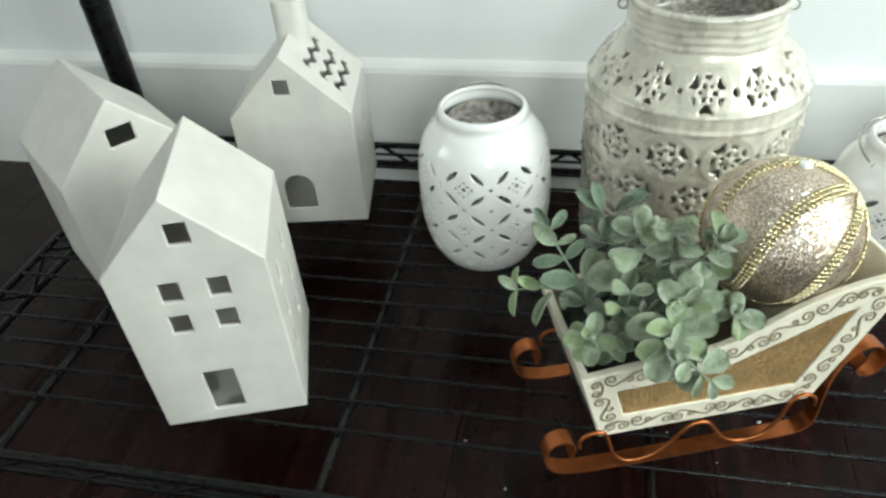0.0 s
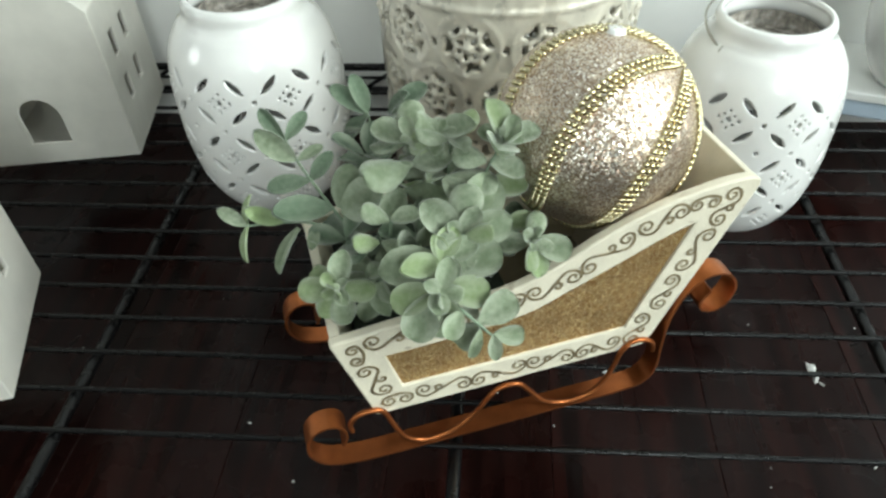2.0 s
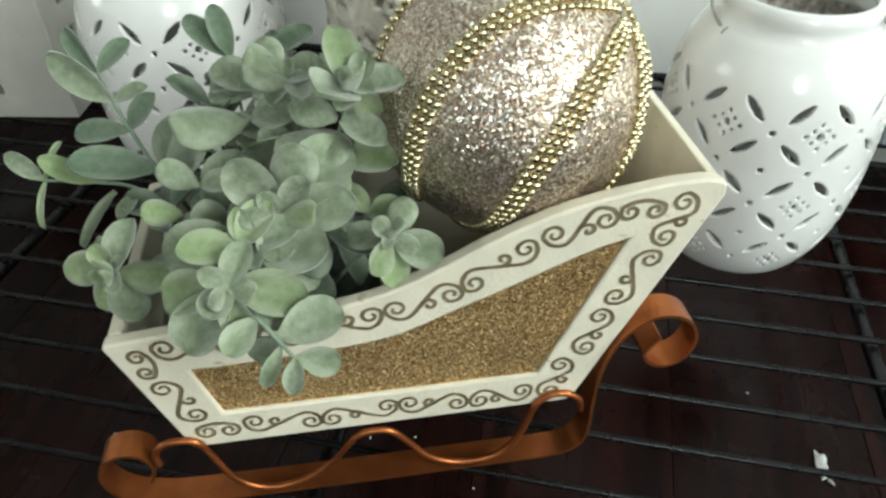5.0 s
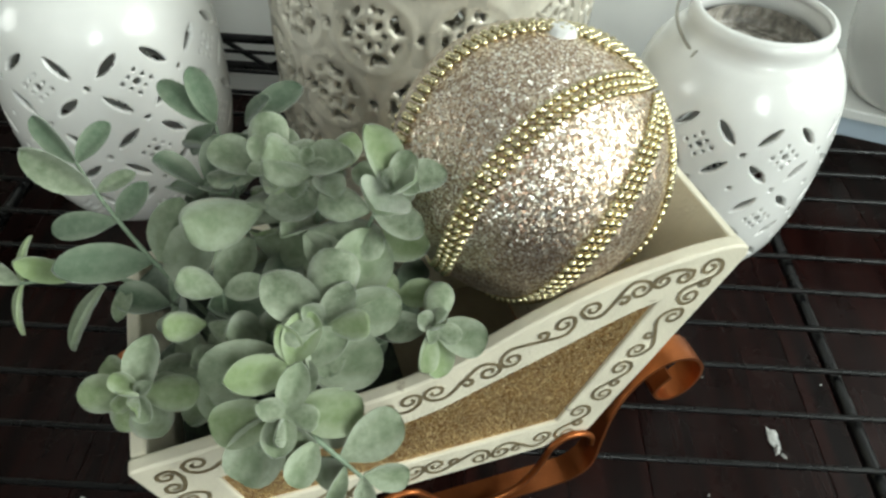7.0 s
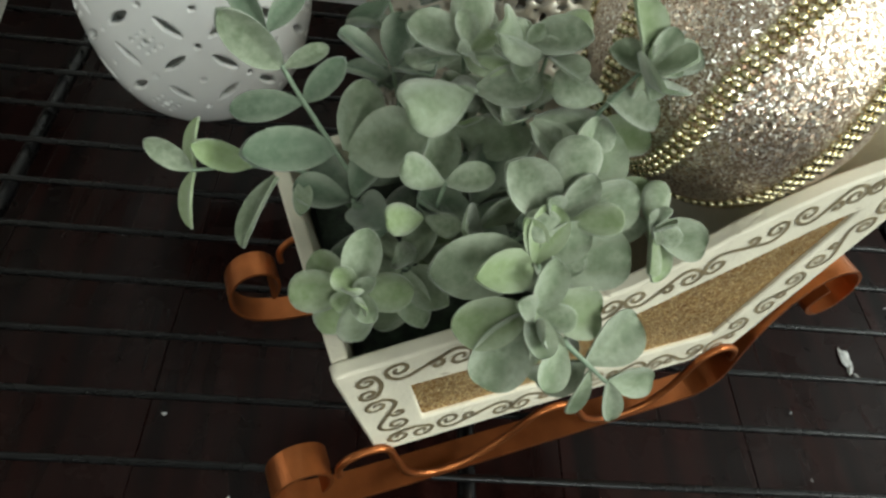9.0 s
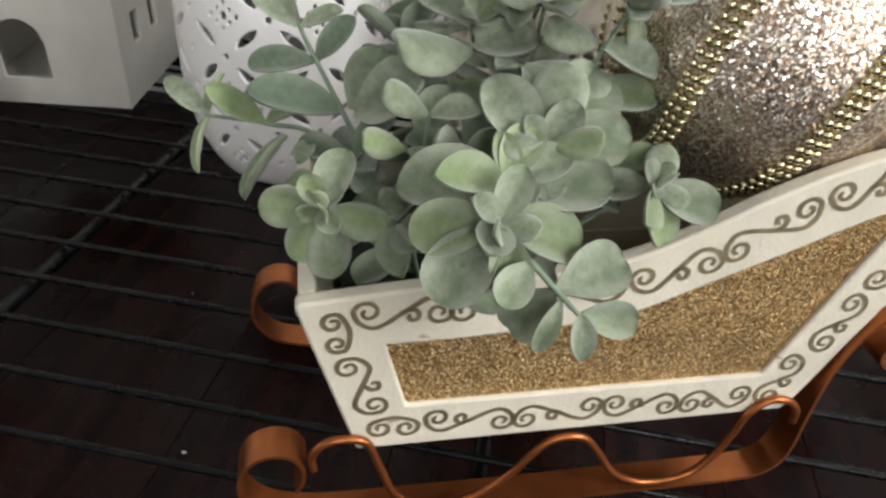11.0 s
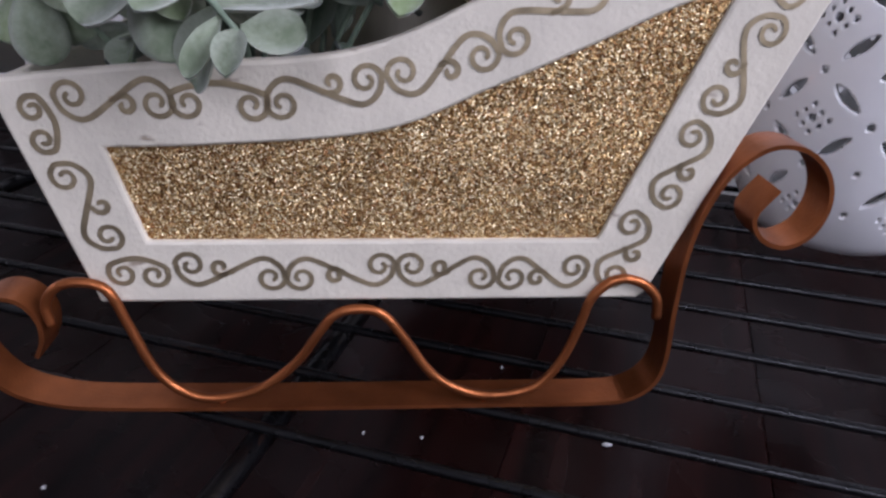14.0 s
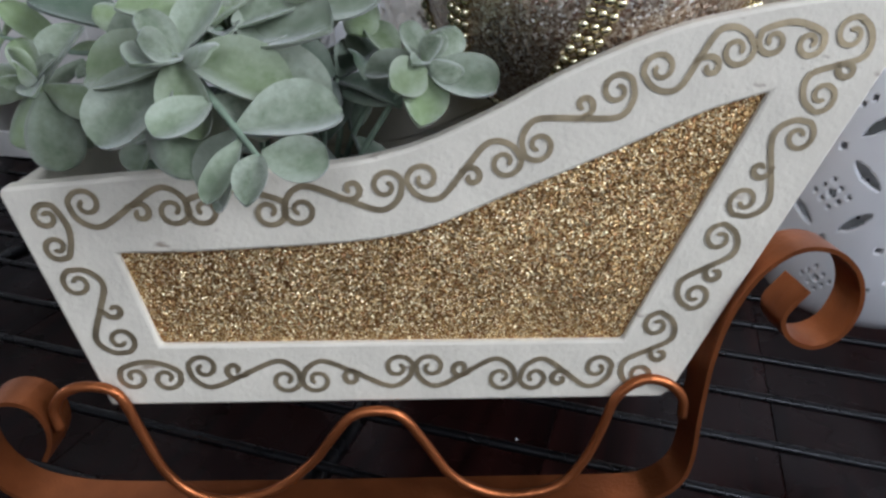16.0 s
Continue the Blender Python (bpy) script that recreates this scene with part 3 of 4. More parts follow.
def urn_relief(s, z):
    """Raised scrolls round the flowers, ribs on the band, rings round the neck."""
    pitch = 2 * np.pi * URN_R / 12
    out = np.zeros(np.shape(s))
    for j, zc in enumerate((0.018, 0.050, 0.082, 0.111, 0.1515)):
        ds = (s + (j % 2) * pitch / 2 + pitch / 2) % pitch - pitch / 2
        rad = np.hypot(ds, z - zc)
        ring = 0.0006 if j < 4 else 0.0002
        out = np.maximum(out, np.exp(-((rad - 0.0078) / 0.0012) ** 2) * (0.0003 + ring) + np.exp(-((rad - 0.0155) / 0.0014) ** 2) * ring + np.exp(-(rad / 0.002) ** 2) * 0.002)
    band = (z > 0.1275) & (z < 0.1412)
    out = np.where(band, 0.0013 * np.maximum(np.exp(-((z - 0.1290) / 0.0014) ** 2), np.exp(-((z - 0.1398) / 0.0014) ** 2)) + 0.00012 * np.sin(s * 900), out)
    return np.where(z > 0.1640, 0.0004 * np.sin((z - 0.1640) * 1350 + 0.9 * np.sin(s * 55) + 0.5 * np.sin(s * 131)), out)


urn = thing("pierced_urn", "champagne pearl ceramic urn with floral openwork", "urn", pose(0.1160, 0.4310, 0))
profile = [(0.0605, 0.0), (0.0655, 0.003), (0.0668, 0.020), (0.0680, 0.060), (0.0685, 0.100), (0.0685, 0.128), (0.0680, 0.1385),
           (0.0645, 0.1450), (0.0580, 0.1540), (0.0510, 0.1625), (0.0475, 0.1670), (0.0465, 0.1770), (0.0468, 0.1850), (0.0480, 0.1878)]
body = part("body", lathe(profile, urn_holes, 420, 150, 0.004, urn_relief), M_PEARL, urn, smooth=True)
mod = body.modifiers.new("wall", "SOLIDIFY")
mod.thickness, mod.offset = 0.0036, -1
part("base", tube(bmesh.new(), [(0, 0, 0.0004), (0, 0, 0.004)], 0.0600, 48), M_PEARL, urn, smooth=True, angle=40)
bm = lathe([(0.0005, 0.166), (0.018, 0.1668), (0.0400, 0.166), (0.0420, 0.170), (0.0424, 0.178)], None, 56, 14, 0)
part("candle_cup", bm, M_FILL, urn, "grey candle cup with pale specks", smooth=True)
for s in (-1, 1):
    loop = [(s * (0.0495 + 0.003 * math.cos(a)), 0, 0.181 + 0.003 * math.sin(a)) for a in [2 * math.pi * k / 12 for k in range(13)]]
    part("loop", tube(bmesh.new(), loop, 0.0008, 6), M_WIRE, urn, "wire handle loop", smooth=True)

# white vessel on a low blue-grey box, at the far end of the shelf
tray = thing("gift_box", "low blue-grey and white cardboard box", "box", pose(0.425, 0.502, 0, 0, 0, -17))
bevel(part("body", box(bmesh.new(), -0.085, -0.035, 0, 0.085, 0.035, 0.012), M_BLUE, tray), 0.001)
bevel(part("lid", box(bmesh.new(), -0.087, -0.037, 0.0123, 0.087, 0.037, 0.0185), M_TRIM, tray), 0.001)
vase = thing("white_vase", "plain glossy white ceramic vase on a box", "vase", pose(0.392, 0.504, 0.0187))
bm = lathe([(0.024, 0), (0.030, 0.002), (0.040, 0.020), (0.0455, 0.045), (0.042, 0.068), (0.030, 0.082), (0.020, 0.088), (0.018, 0.096), (0.021, 0.101)], None, 64, 40, 0)
body = part("body", bm, M_GLAZE, vase, smooth=True)
mod = body.modifiers.new("wall", "SOLIDIFY")
mod.thickness, mod.offset = 0.003, -1
lip = [(0.0198 * math.cos(a), 0.0198 * math.sin(a), 0.1012) for a in [2 * math.pi * k / 48 for k in range(49)]]
part("lip", tube(bmesh.new(), lip, 0.0019, 10), M_GLAZE, vase, smooth=True)
ring = [(0.0262 * math.cos(a), 0.0262 * math.sin(a), 0.0021) for a in [2 * math.pi * k / 48 for k in range(49)]]
part("foot_ring", tube(bmesh.new(), ring, 0.0021, 10), M_GLAZE, vase, smooth=True)

# ---- the sleigh ----
SLEIGH = pose(0.0657, 0.2177, 0, 0, 0, 20.6)
SL_W, BOARD = 0.074, 0.0042
sleigh = thing("sleigh", "cream painted wooden sleigh with gold glitter panels on copper runners", "decorative sleigh", SLEIGH)
top_line = smooth_line([(-0.0093, 0.0762, 0), (0.0210, 0.0792, 0), (0.0470, 0.0806, 0), (0.0631, 0.0838, 0), (0.0785, 0.0906, 0), (0.0932, 0.0986, 0),
                        (0.1121, 0.1063, 0), (0.1320, 0.1105, 0), (0.1440, 0.1115, 0), (0.1495, 0.1108, 0)], 5)
OUTLINE = [(0.0025, 0.0288), (0.1185, 0.0292), (0.1205, 0.0306), (0.1522, 0.1065), (0.1518, 0.1095)] + [(p.x, p.y) for p in reversed(top_line)] + [(-0.0100, 0.0750)]
panel_top = smooth_line([(0.0092, 0.0632, 0), (0.0290, 0.0638, 0), (0.0620, 0.0668, 0), (0.0830, 0.0752, 0), (0.1030, 0.0842, 0), (0.1180, 0.0912, 0), (0.1288, 0.0948, 0)], 6)
PANEL = [(0.0145, 0.0432), (0.1083, 0.0435)] + [(p.x, p.y) for p in reversed(panel_top)]


def side_board(v0, out):
    """One side: a frame cut out for its glitter panel. out: -1 for the side that faces the room."""
    board = part("side_board", plate(OUTLINE, [PANEL], BOARD, lambda a, b, d: (a, v0 - out * d, b)), M_CREAM, sleigh, smooth=True, angle=30)
    bevel(board, 0.0007, 2)
    grown = [(x + (0.002 if x > 0.06 else -0.002), z + (0.002 if z > 0.06 else -0.002)) for x, z in PANEL]
    part("glitter_panel", plate(grown, [], 0.0012, lambda a, b, d: (a, v0 - out * (d + 0.0013), b)), M_GLITTER, board, "gold glitter inlay panel")
    part("panel_backing", plate(PANEL, [], 0.0012, lambda a, b, d: (a, v0 - out * (d + 0.0027), b)), M_CREAM, board)
    return board


def end_board(lo, hi, name):
    """A sloping end between the sides."""
    (x0, z0), (x1, z1) = lo, hi
    n = Vector((z1 - z0, -(x1 - x0))).normalized() * 0.004 * (1 if x0 > 0.05 else -1)
    bm = bmesh.new()
    vs = []
    for v in (BOARD + 0.0001, SL_W - BOARD - 0.0001):
        vs.append([bm.verts.new((x, v, z)) for x, z in ((x0, z0), (x1, z1), (x1 - n.x, z1 - n.y), (x0 - n.x, z0 - n.y))])
    bm.faces.new(vs[0])
    bm.faces.new(vs[1][::-1])
    for i in range(4):
        j = (i + 1) % 4
        bm.faces.new((vs[0][j], vs[0][i], vs[1][i], vs[1][j]))
    bmesh.ops.recalc_face_normals(bm, faces=bm.faces[:])
    bevel(part(name, bm, M_CREAM, sleigh), 0.0006)


near_side = side_board(0.0, -1)
far_side = side_board(SL_W, 1)
end_board((0.0028, 0.0295), (-0.0094, 0.0757), "end_board")
end_board((0.1200, 0.0310), (0.1515, 0.1095), "back_rest")
part("bottom_board", box(bmesh.new(), 0.0068, BOARD + 0.0002, 0.0294, 0.116, SL_W - BOARD - 0.0002, 0.0332), M_INSIDE, sleigh)


def ribbon(bm, line, width, lift):
    """A painted stroke, a hair proud of the board, with pointed ends."""
    left, right = [], []
    n = len(line)
    for i, p in enumerate(line):
        d = Vector(line[min(i + 1, n - 1)]) - Vector(line[max(i - 1, 0)])
        nrm = Vector((-d.y, d.x)).normalized()
        w = width * 0.5 * (0.72 + 0.28 * math.sin(math.pi * i / (n - 1)))
        left.append(bm.verts.new((p[0] + nrm.x * w, lift, p[1] + nrm.y * w)))
        right.append(bm.verts.new((p[0] - nrm.x * w, lift, p[1] - nrm.y * w)))
    for i in range(n - 1):
        bm.faces.new((left[i], right[i], right[i + 1], left[i + 1]))


def spiral(cx, cy, r0, a0, turns, sense, n=26):
    """From the rim r0 at the angle a0, winding in."""
    return [(cx + r0 * (1 - 0.78 * k / n) * math.cos(a0 + sense * 2 * math.pi * turns * k / n),
             cy + r0 * (1 - 0.78 * k / n) * math.sin(a0 + sense * 2 * math.pi * turns * k / n)) for k in range(n + 1)]


def link(parent, lift, sense, one, two, side, small=None, r=3.1, bow=False):
    """One link of the running scroll, in millimetres of the board's face: an S that winds into a curl round the point one and another
    round the point two, with a small curl beside its first half. side: 1 where it passes the first curl on the left of its way.
    bow: a plain arch over both curls instead of an S."""
    a, b = Vector(one) / 1000, Vector(two) / 1000
    r = r / 1000
    d = (b - a).normalized()
    n = Vector((-d.y, d.x)) * side
    turn = math.atan2(d.y, d.x)
    head = spiral(a.x, a.y, r, turn + math.pi, 1.15, side)
    tail = spiral(b.x, b.y, r, turn, 1.15, -side if bow else side)
    if bow:
        way = [a - d * r, a - d * r * 0.7 + n * r * 0.75, (a + b) / 2 + n * r * 1.3, b + d * r * 0.7 + n * r * 0.75, b + d * r]
    else:
        way = [a - d * r, a - d * r * 0.62 + n * r * 0.85, a + n * r * 1.36 + d * r * 0.2, a + n * r * 1.22 + d * r * 1.05, (a + b) / 2, b - n * r * 1.22 - d * r * 1.05, b - n * r * 1.36 - d * r * 0.2, b + d * r * 0.62 - n * r * 0.85, b + d * r]
    middle = [(p.x, p.y) for p in smooth_line([(p.x, p.y, 0) for p in way], 6)]
    strokes = [head[::-1] + middle[1:] + tail[1:]]
    if small:
        c, rs = Vector(small) / 1000, r * 0.62
        curl = spiral(c.x, c.y, rs, turn + side * math.pi / 2, 0.9, side, 18)
        start = (a + b) / 2 + d * r * 0.25
        stem = smooth_line([(start.x, start.y, 0), ((start + Vector(curl[0])).x / 2, (start + Vector(curl[0])).y / 2, 0), (*curl[0], 0)], 4)
        strokes.append([(p.x, p.y) for p in stem] + curl[1:])
    bm = bmesh.new()
    for stroke in strokes:
        ribbon(bm, stroke, 0.00118, lift)
    bmesh.ops.recalc_face_normals(bm, faces=bm.faces[:])
    if sum(f.normal.y * f.calc_area() for f in bm.faces) * sense < 0:
        bmesh.ops.reverse_faces(bm, faces=bm.faces[:])
    part("scroll", bm, M_SCROLL, parent)


def border(*on):
    """The running scroll round the panel."""
    # along the foot
    link(*on, (22.4, 37.9), (38.8, 34.9), -1, (28.6, 37.4))
    link(*on, (45.2, 34.8), (61.9, 37.6), 1, (52.5, 35.2))
    link(*on, (68.6, 37.6), (83.4, 34.9), -1, (74.9, 37.3))
    link(*on, (90.4, 34.8), (103.7, 37.0), 1, (95.8, 34.4))
    link(*on, (14.8, 35.6), (8.4, 36.0), -1, None, 2.9, True)
    # up the back
    link(*on, (112.6, 35.2), (115.0, 47.2), 1, (116.4, 40.2), 3.0)
    link(*on, (121.8, 54.0), (124.6, 66.6), 1, (124.9, 58.9), 3.0)
    link(*on, (128.0, 74.2), (135.8, 86.9), -1, (129.9, 80.6), 3.1)
    link(*on, (138.4, 94.4), (141.4, 105.2), 1, (142.0, 99.2), 3.0)
    # along the top edge
    link(*on, (134.0, 103.6), (127.4, 103.8), -1, None, 2.6, True)
    link(*on, (121.3, 102.2), (108.2, 98.8), -1, (117.0, 99.2))
    link(*on, (101.0, 95.0), (87.6, 84.9), 1, (95.2, 92.3))
    link(*on, (81.6, 81.7), (66.7, 78.4), -1, (75.6, 78.8))
    link(*on, (59.8, 77.0), (44.0, 72.3), 1, (53.4, 76.4))
    link(*on, (38.2, 71.9), (26.4, 72.2), -1, None, 3.1, True)
    link(*on, (20.7, 72.2), (5.2, 73.3), -1, (14.8, 71.6))
    # down the front end
    link(*on, (-2.2, 70.8), (-1.4, 64.8), 1, None, 2.5, True)
    link(*on, (7.0, 44.6), (1.0, 57.3), 1, (6.8, 51.4), 3.0)


border(near_side, -0.00025, -1)
border(far_side, SL_W + 0.00025, 1)

RUNNER = [(-0.0128, 0.0160), (-0.0108, 0.0205), (-0.0108, 0.0255), (-0.0135, 0.0296), (-0.0180, 0.0308), (-0.0225, 0.0290), (-0.0256, 0.0245), (-0.0266, 0.0185),
          (-0.0252, 0.0125), (-0.0205, 0.0066), (-0.0125, 0.0033), (0.0000, 0.0018), (0.0400, 0.0012), (0.0800, 0.0012), (0.1130, 0.0013), (0.1212, 0.0028), (0.1258, 0.0070),
          (0.1274, 0.0140), (0.1272, 0.0260), (0.1276, 0.0400), (0.1298, 0.0510), (0.1342, 0.0596), (0.1408, 0.0645), (0.1482, 0.0640), (0.1540, 0.0590), (0.1560, 0.0520),
          (0.1538, 0.0452), (0.1484, 0.0424), (0.1428, 0.0446), (0.1406, 0.0496), (0.1444, 0.0556)]
WAVE = [(-0.0082, 0.0240), (-0.0084, 0.0290), (-0.0055, 0.0332), (-0.0008, 0.0345), (0.0048, 0.0325), (0.0080, 0.0235), (0.0116, 0.0125), (0.0170, 0.0062), (0.0245, 0.0042), (0.0345, 0.0068),
        (0.0430, 0.0140), (0.0480, 0.0212), (0.0520, 0.0262), (0.0572, 0.0276), (0.0625, 0.0260), (0.0675, 0.0192), (0.0735, 0.0100), (0.0812, 0.0050), (0.0896, 0.0040), (0.0980, 0.0066),
        (0.1030, 0.0135), (0.1060, 0.0220), (0.1082, 0.0300), (0.1130, 0.0345), (0.1186, 0.0338), (0.1226, 0.0300), (0.1234, 0.0248)]


def runner(v0, v1, wave_v):
    line = [(p.x, p.y) for p in smooth_line([(a, b, 0) for a, b in RUNNER], 5)]
    bm = bmesh.new()
    rows = []
    for i, p in enumerate(line):
        d = Vector(line[min(i + 1, len(line) - 1)]) - Vector(line[max(i - 1, 0)])
        n = Vector((-d.y, d.x)).normalized() * 0.0005
        rows.append([bm.verts.new((p[0] + s * n.x, v, p[1] + s * n.y)) for s, v in ((1, v0), (1, v1), (-1, v1), (-1, v0))])
    for r0, r1 in zip(rows, rows[1:]):
        for i in range(4):
            j = (i + 1) % 4
            bm.faces.new((r0[i], r0[j], r1[j], r1[i]))
    bm.faces.new(rows[0])
    bm.faces.new(rows[-1][::-1])
    bmesh.ops.recalc_face_normals(bm, faces=bm.faces[:])
    ob = part("runner", bm, M_COPPER, sleigh, "copper-painted metal strip runner with curled ends", smooth=True, angle=40)
    wave = smooth_line([(a, wave_v, b) for a, b in WAVE], 5)
    part("wave_wire", tube(bmesh.new(), wave, 0.0011, 10), M_COPPER, ob, "wavy copper wire", smooth=True)
    for x in (0.0250, 0.0856):
        part("weld", tube(bmesh.new(), [(x, wave_v + 0.0016, 0.0014), (x, wave_v + 0.0016, 0.0026)], 0.0009, 10, 0.6), M_COPPER, ob, smooth=True)


runner(-0.0018, 0.0075, -0.0012)
runner(SL_W - 0.0075, SL_W + 0.0018, SL_W + 0.0012)

# ---- the glitter ball ----
BALL, BALL_R = Vector((0.1490, 0.2905, 0.1177)), 0.0372
ball = thing("glitter_ball", "champagne glitter ball with gold bead chains, set in the sleigh", "ornament", pose(*BALL, 0, 0, 20.6))
bm = bmesh.new()
bmesh.ops.create_uvsphere(bm, u_segments=96, v_segments=64, radius=BALL_R)
for v in bm.verts:
    v.co *= 1 + 0.006 * noise.noise(v.co * 420)
part("sphere", bm, M_SPARKLE, ball, smooth=True)
# a white disc stands for the pale patch at the ball's top
up = Vector((0.12, 0.05, 0.99)).normalized()
part("pale_top_disc", tube(bmesh.new(), [up * (BALL_R - 0.0006), up * (BALL_R + 0.0009), up * (BALL_R + 0.0014)], 0.0040, 20, 0.7), M_GLAZE, ball, "small white disc at the top of the ball", smooth=True, angle=50)
axis = Vector((0.707, -0.230, 0.669)).normalized()
first = Vector((-0.707, -0.206, 0.676))
first = (first - axis * first.dot(axis)).normalized()
across = axis.cross(first)
bead = bmesh.new()
bmesh.ops.create_icosphere(bead, subdivisions=2, radius=0.00112)
bead_v = [v.co.copy() for v in bead.verts]
bead_f = [[v.index for v in f.verts] for f in bead.faces]
bead.free()
for k in range(7):
    # three staggered rows that run in a slow twist from pole to pole
    vs, fs = [], []
    for row in (-1, 0, 1):
        for i in range(47):
            lat = 0.12 + 2.9 * (i + (0.75 if row == 0 else 0.25)) / 47
            lon = 0.483 + 2 * math.pi * k / 7 + 0.417 * (lat - 1.5) + 0.196 * (lat - 1.5) ** 2
            out = first * math.cos(lon) + across * math.sin(lon)
            aside = axis.cross(out)
            p = axis * math.cos(lat) + out * math.sin(lat) + aside * (row * 0.00225 / BALL_R * min(1.0, math.sin(lat) * 3))
            p = p.normalized() * (BALL_R + 0.0005)
            base = len(vs)
            vs += [p + c for c in bead_v]
            fs += [[base + j for j in f] for f in bead_f]
    me = bpy.data.meshes.new("bead_chain")
    me.from_pydata(vs, [], fs)
    me.materials.append(M_GOLD)
    me.polygons.foreach_set("use_smooth", [True] * len(me.polygons))
    ob = new("bead_chain", me)
    ob.parent = ball
    tagged(ob, "rows of small gold beads", kind="stuff")

# ---- the artificial plant ----
rng = random.Random(7)
plant = thing("artificial_plant", "artificial sage-green plant with frosted oval leaves in the sleigh", "artificial plant", SLEIGH @ pose(0, 0, 0.0313))


def leaf_mesh(name, mat, cup, curl, narrow):
    """An obovate leaf of length 1 along y, cupped, with a midrib groove and side veins."""
    bm = bmesh.new()
    nx, ny = 8, 14
    grid = []
    for j in range(ny + 1):
        t = 0.5 - 0.5 * math.cos(math.pi * j / ny)
        if t < 0.62:
            half = narrow * (0.20 + 0.80 * math.sin(math.pi / 2 * t / 0.62) ** 1.15)
        else:
            half = narrow * math.sqrt(max(0.0, 1 - ((t - 0.62) / 0.38) ** 2.5)) + 0.004
        row = []
        for i in range(nx + 1):
            s = i / nx * 2 - 1
            z = cup * s * s * half - curl * t * t - 0.016 * math.exp(-(s / 0.12) ** 2) * math.sin(math.pi * t) + 0.006 * math.sin((t * 9 - abs(s) * 2.5) * 2.2) * (1 - s * s)
            y = t - 0.05 * s * s * math.sin(math.pi * t)
            row.append(bm.verts.new((s * half, y, z)))
        grid.append(row)
    for a, b in zip(grid, grid[1:]):
        for i in range(nx):
            bm.faces.new((a[i], a[i + 1], b[i + 1], b[i]))
    # underside
    under = {v: bm.verts.new(v.co - Vector((0, 0, 0.045 * (1 - abs(v.co.x) / 0.5) + 0.012))) for r in grid for v in r}
    for f in [f for f in bm.faces]:
        bm.faces.new([under[v] for v in reversed(f.verts)])
    rim = [e for e in bm.edges if len(e.link_faces) == 1 and e.verts[0] in under]
    for e in rim:
        p, q = e.verts
        bm.faces.new((q, p, under[p], under[q]))
    bmesh.ops.recalc_face_normals(bm, faces=bm.faces[:])
    return mesh_of(name, bm, mat, True, 70)


SHAPES = ((0.50, 0.12, 0.33), (-0.38, 0.18, 0.36), (0.62, 0.28, 0.32), (0.42, -0.14, 0.35), (-0.50, 0.08, 0.34))
LEAVES = {m: [leaf_mesh("leaf", m, *shape) for shape in SHAPES] for m in (M_LEAF, M_LEAF_GREEN, M_LEAF_DARK)}
SLIM = {m: [leaf_mesh("leaf", m, *shape) for shape in ((0.55, 0.14, 0.20), (0.40, 0.26, 0.23))] for m in LEAVES}


def mm(u, v, z):
    """A point of the sleigh's own frame, given in millimetres, in the plant's frame."""
    return Vector((u, v, z - 31.3)) / 1000


def top_height(u):
    """Height of the side board's upper edge."""
    for p, q in zip(top_line, top_line[1:]):
        if p.x <= u <= q.x:
            return p.y + (q.y - p.y) * (u - p.x) / max(1e-6, q.x - p.x)
    return 0.0760 if -0.0110 < u < 0 else 0.0


def leaf(mat, base, way, up, size, slim=False):
    """A leaf from base along way, its face towards up."""
    y = way.normalized()
    z = (up - y * up.dot(y)).normalized()
    x = y.cross(z)
    # no leaf cuts into a board: those that would are left off
    for k in range(1, 9):
        for s in (-0.3, 0.0, 0.3):
            p = base + y * (size * k / 8) + x * (s * size)
            if p.z + 0.0313 < top_height(p.x) + 0.0008 and (-0.0012 < p.y < BOARD + 0.001 or SL_W - BOARD < p.y < SL_W or p.x < -0.008 or p.z < 0):
                return
    m = Matrix((x, y, z)).transposed().to_4x4()
    m.translation = base
    if mat == M_LEAF and rng.random() < 0.16:
        mat = M_LEAF_GREEN
    elif mat == M_LEAF_GREEN and rng.random() < 0.4:
        mat = M_LEAF
    ob = new("leaf", rng.choice((SLIM if slim else LEAVES)[mat]))
    ob.parent = plant
    ob.matrix_basis = m @ Matrix.Diagonal((size, size, size, 1))


def stem(*points):
    line = smooth_line([mm(*p) for p in points], 8)
    part("stem", tube(bmesh.new(), line, 0.00075, 7, 0.6), M_STEM, plant, smooth=True)
    return line


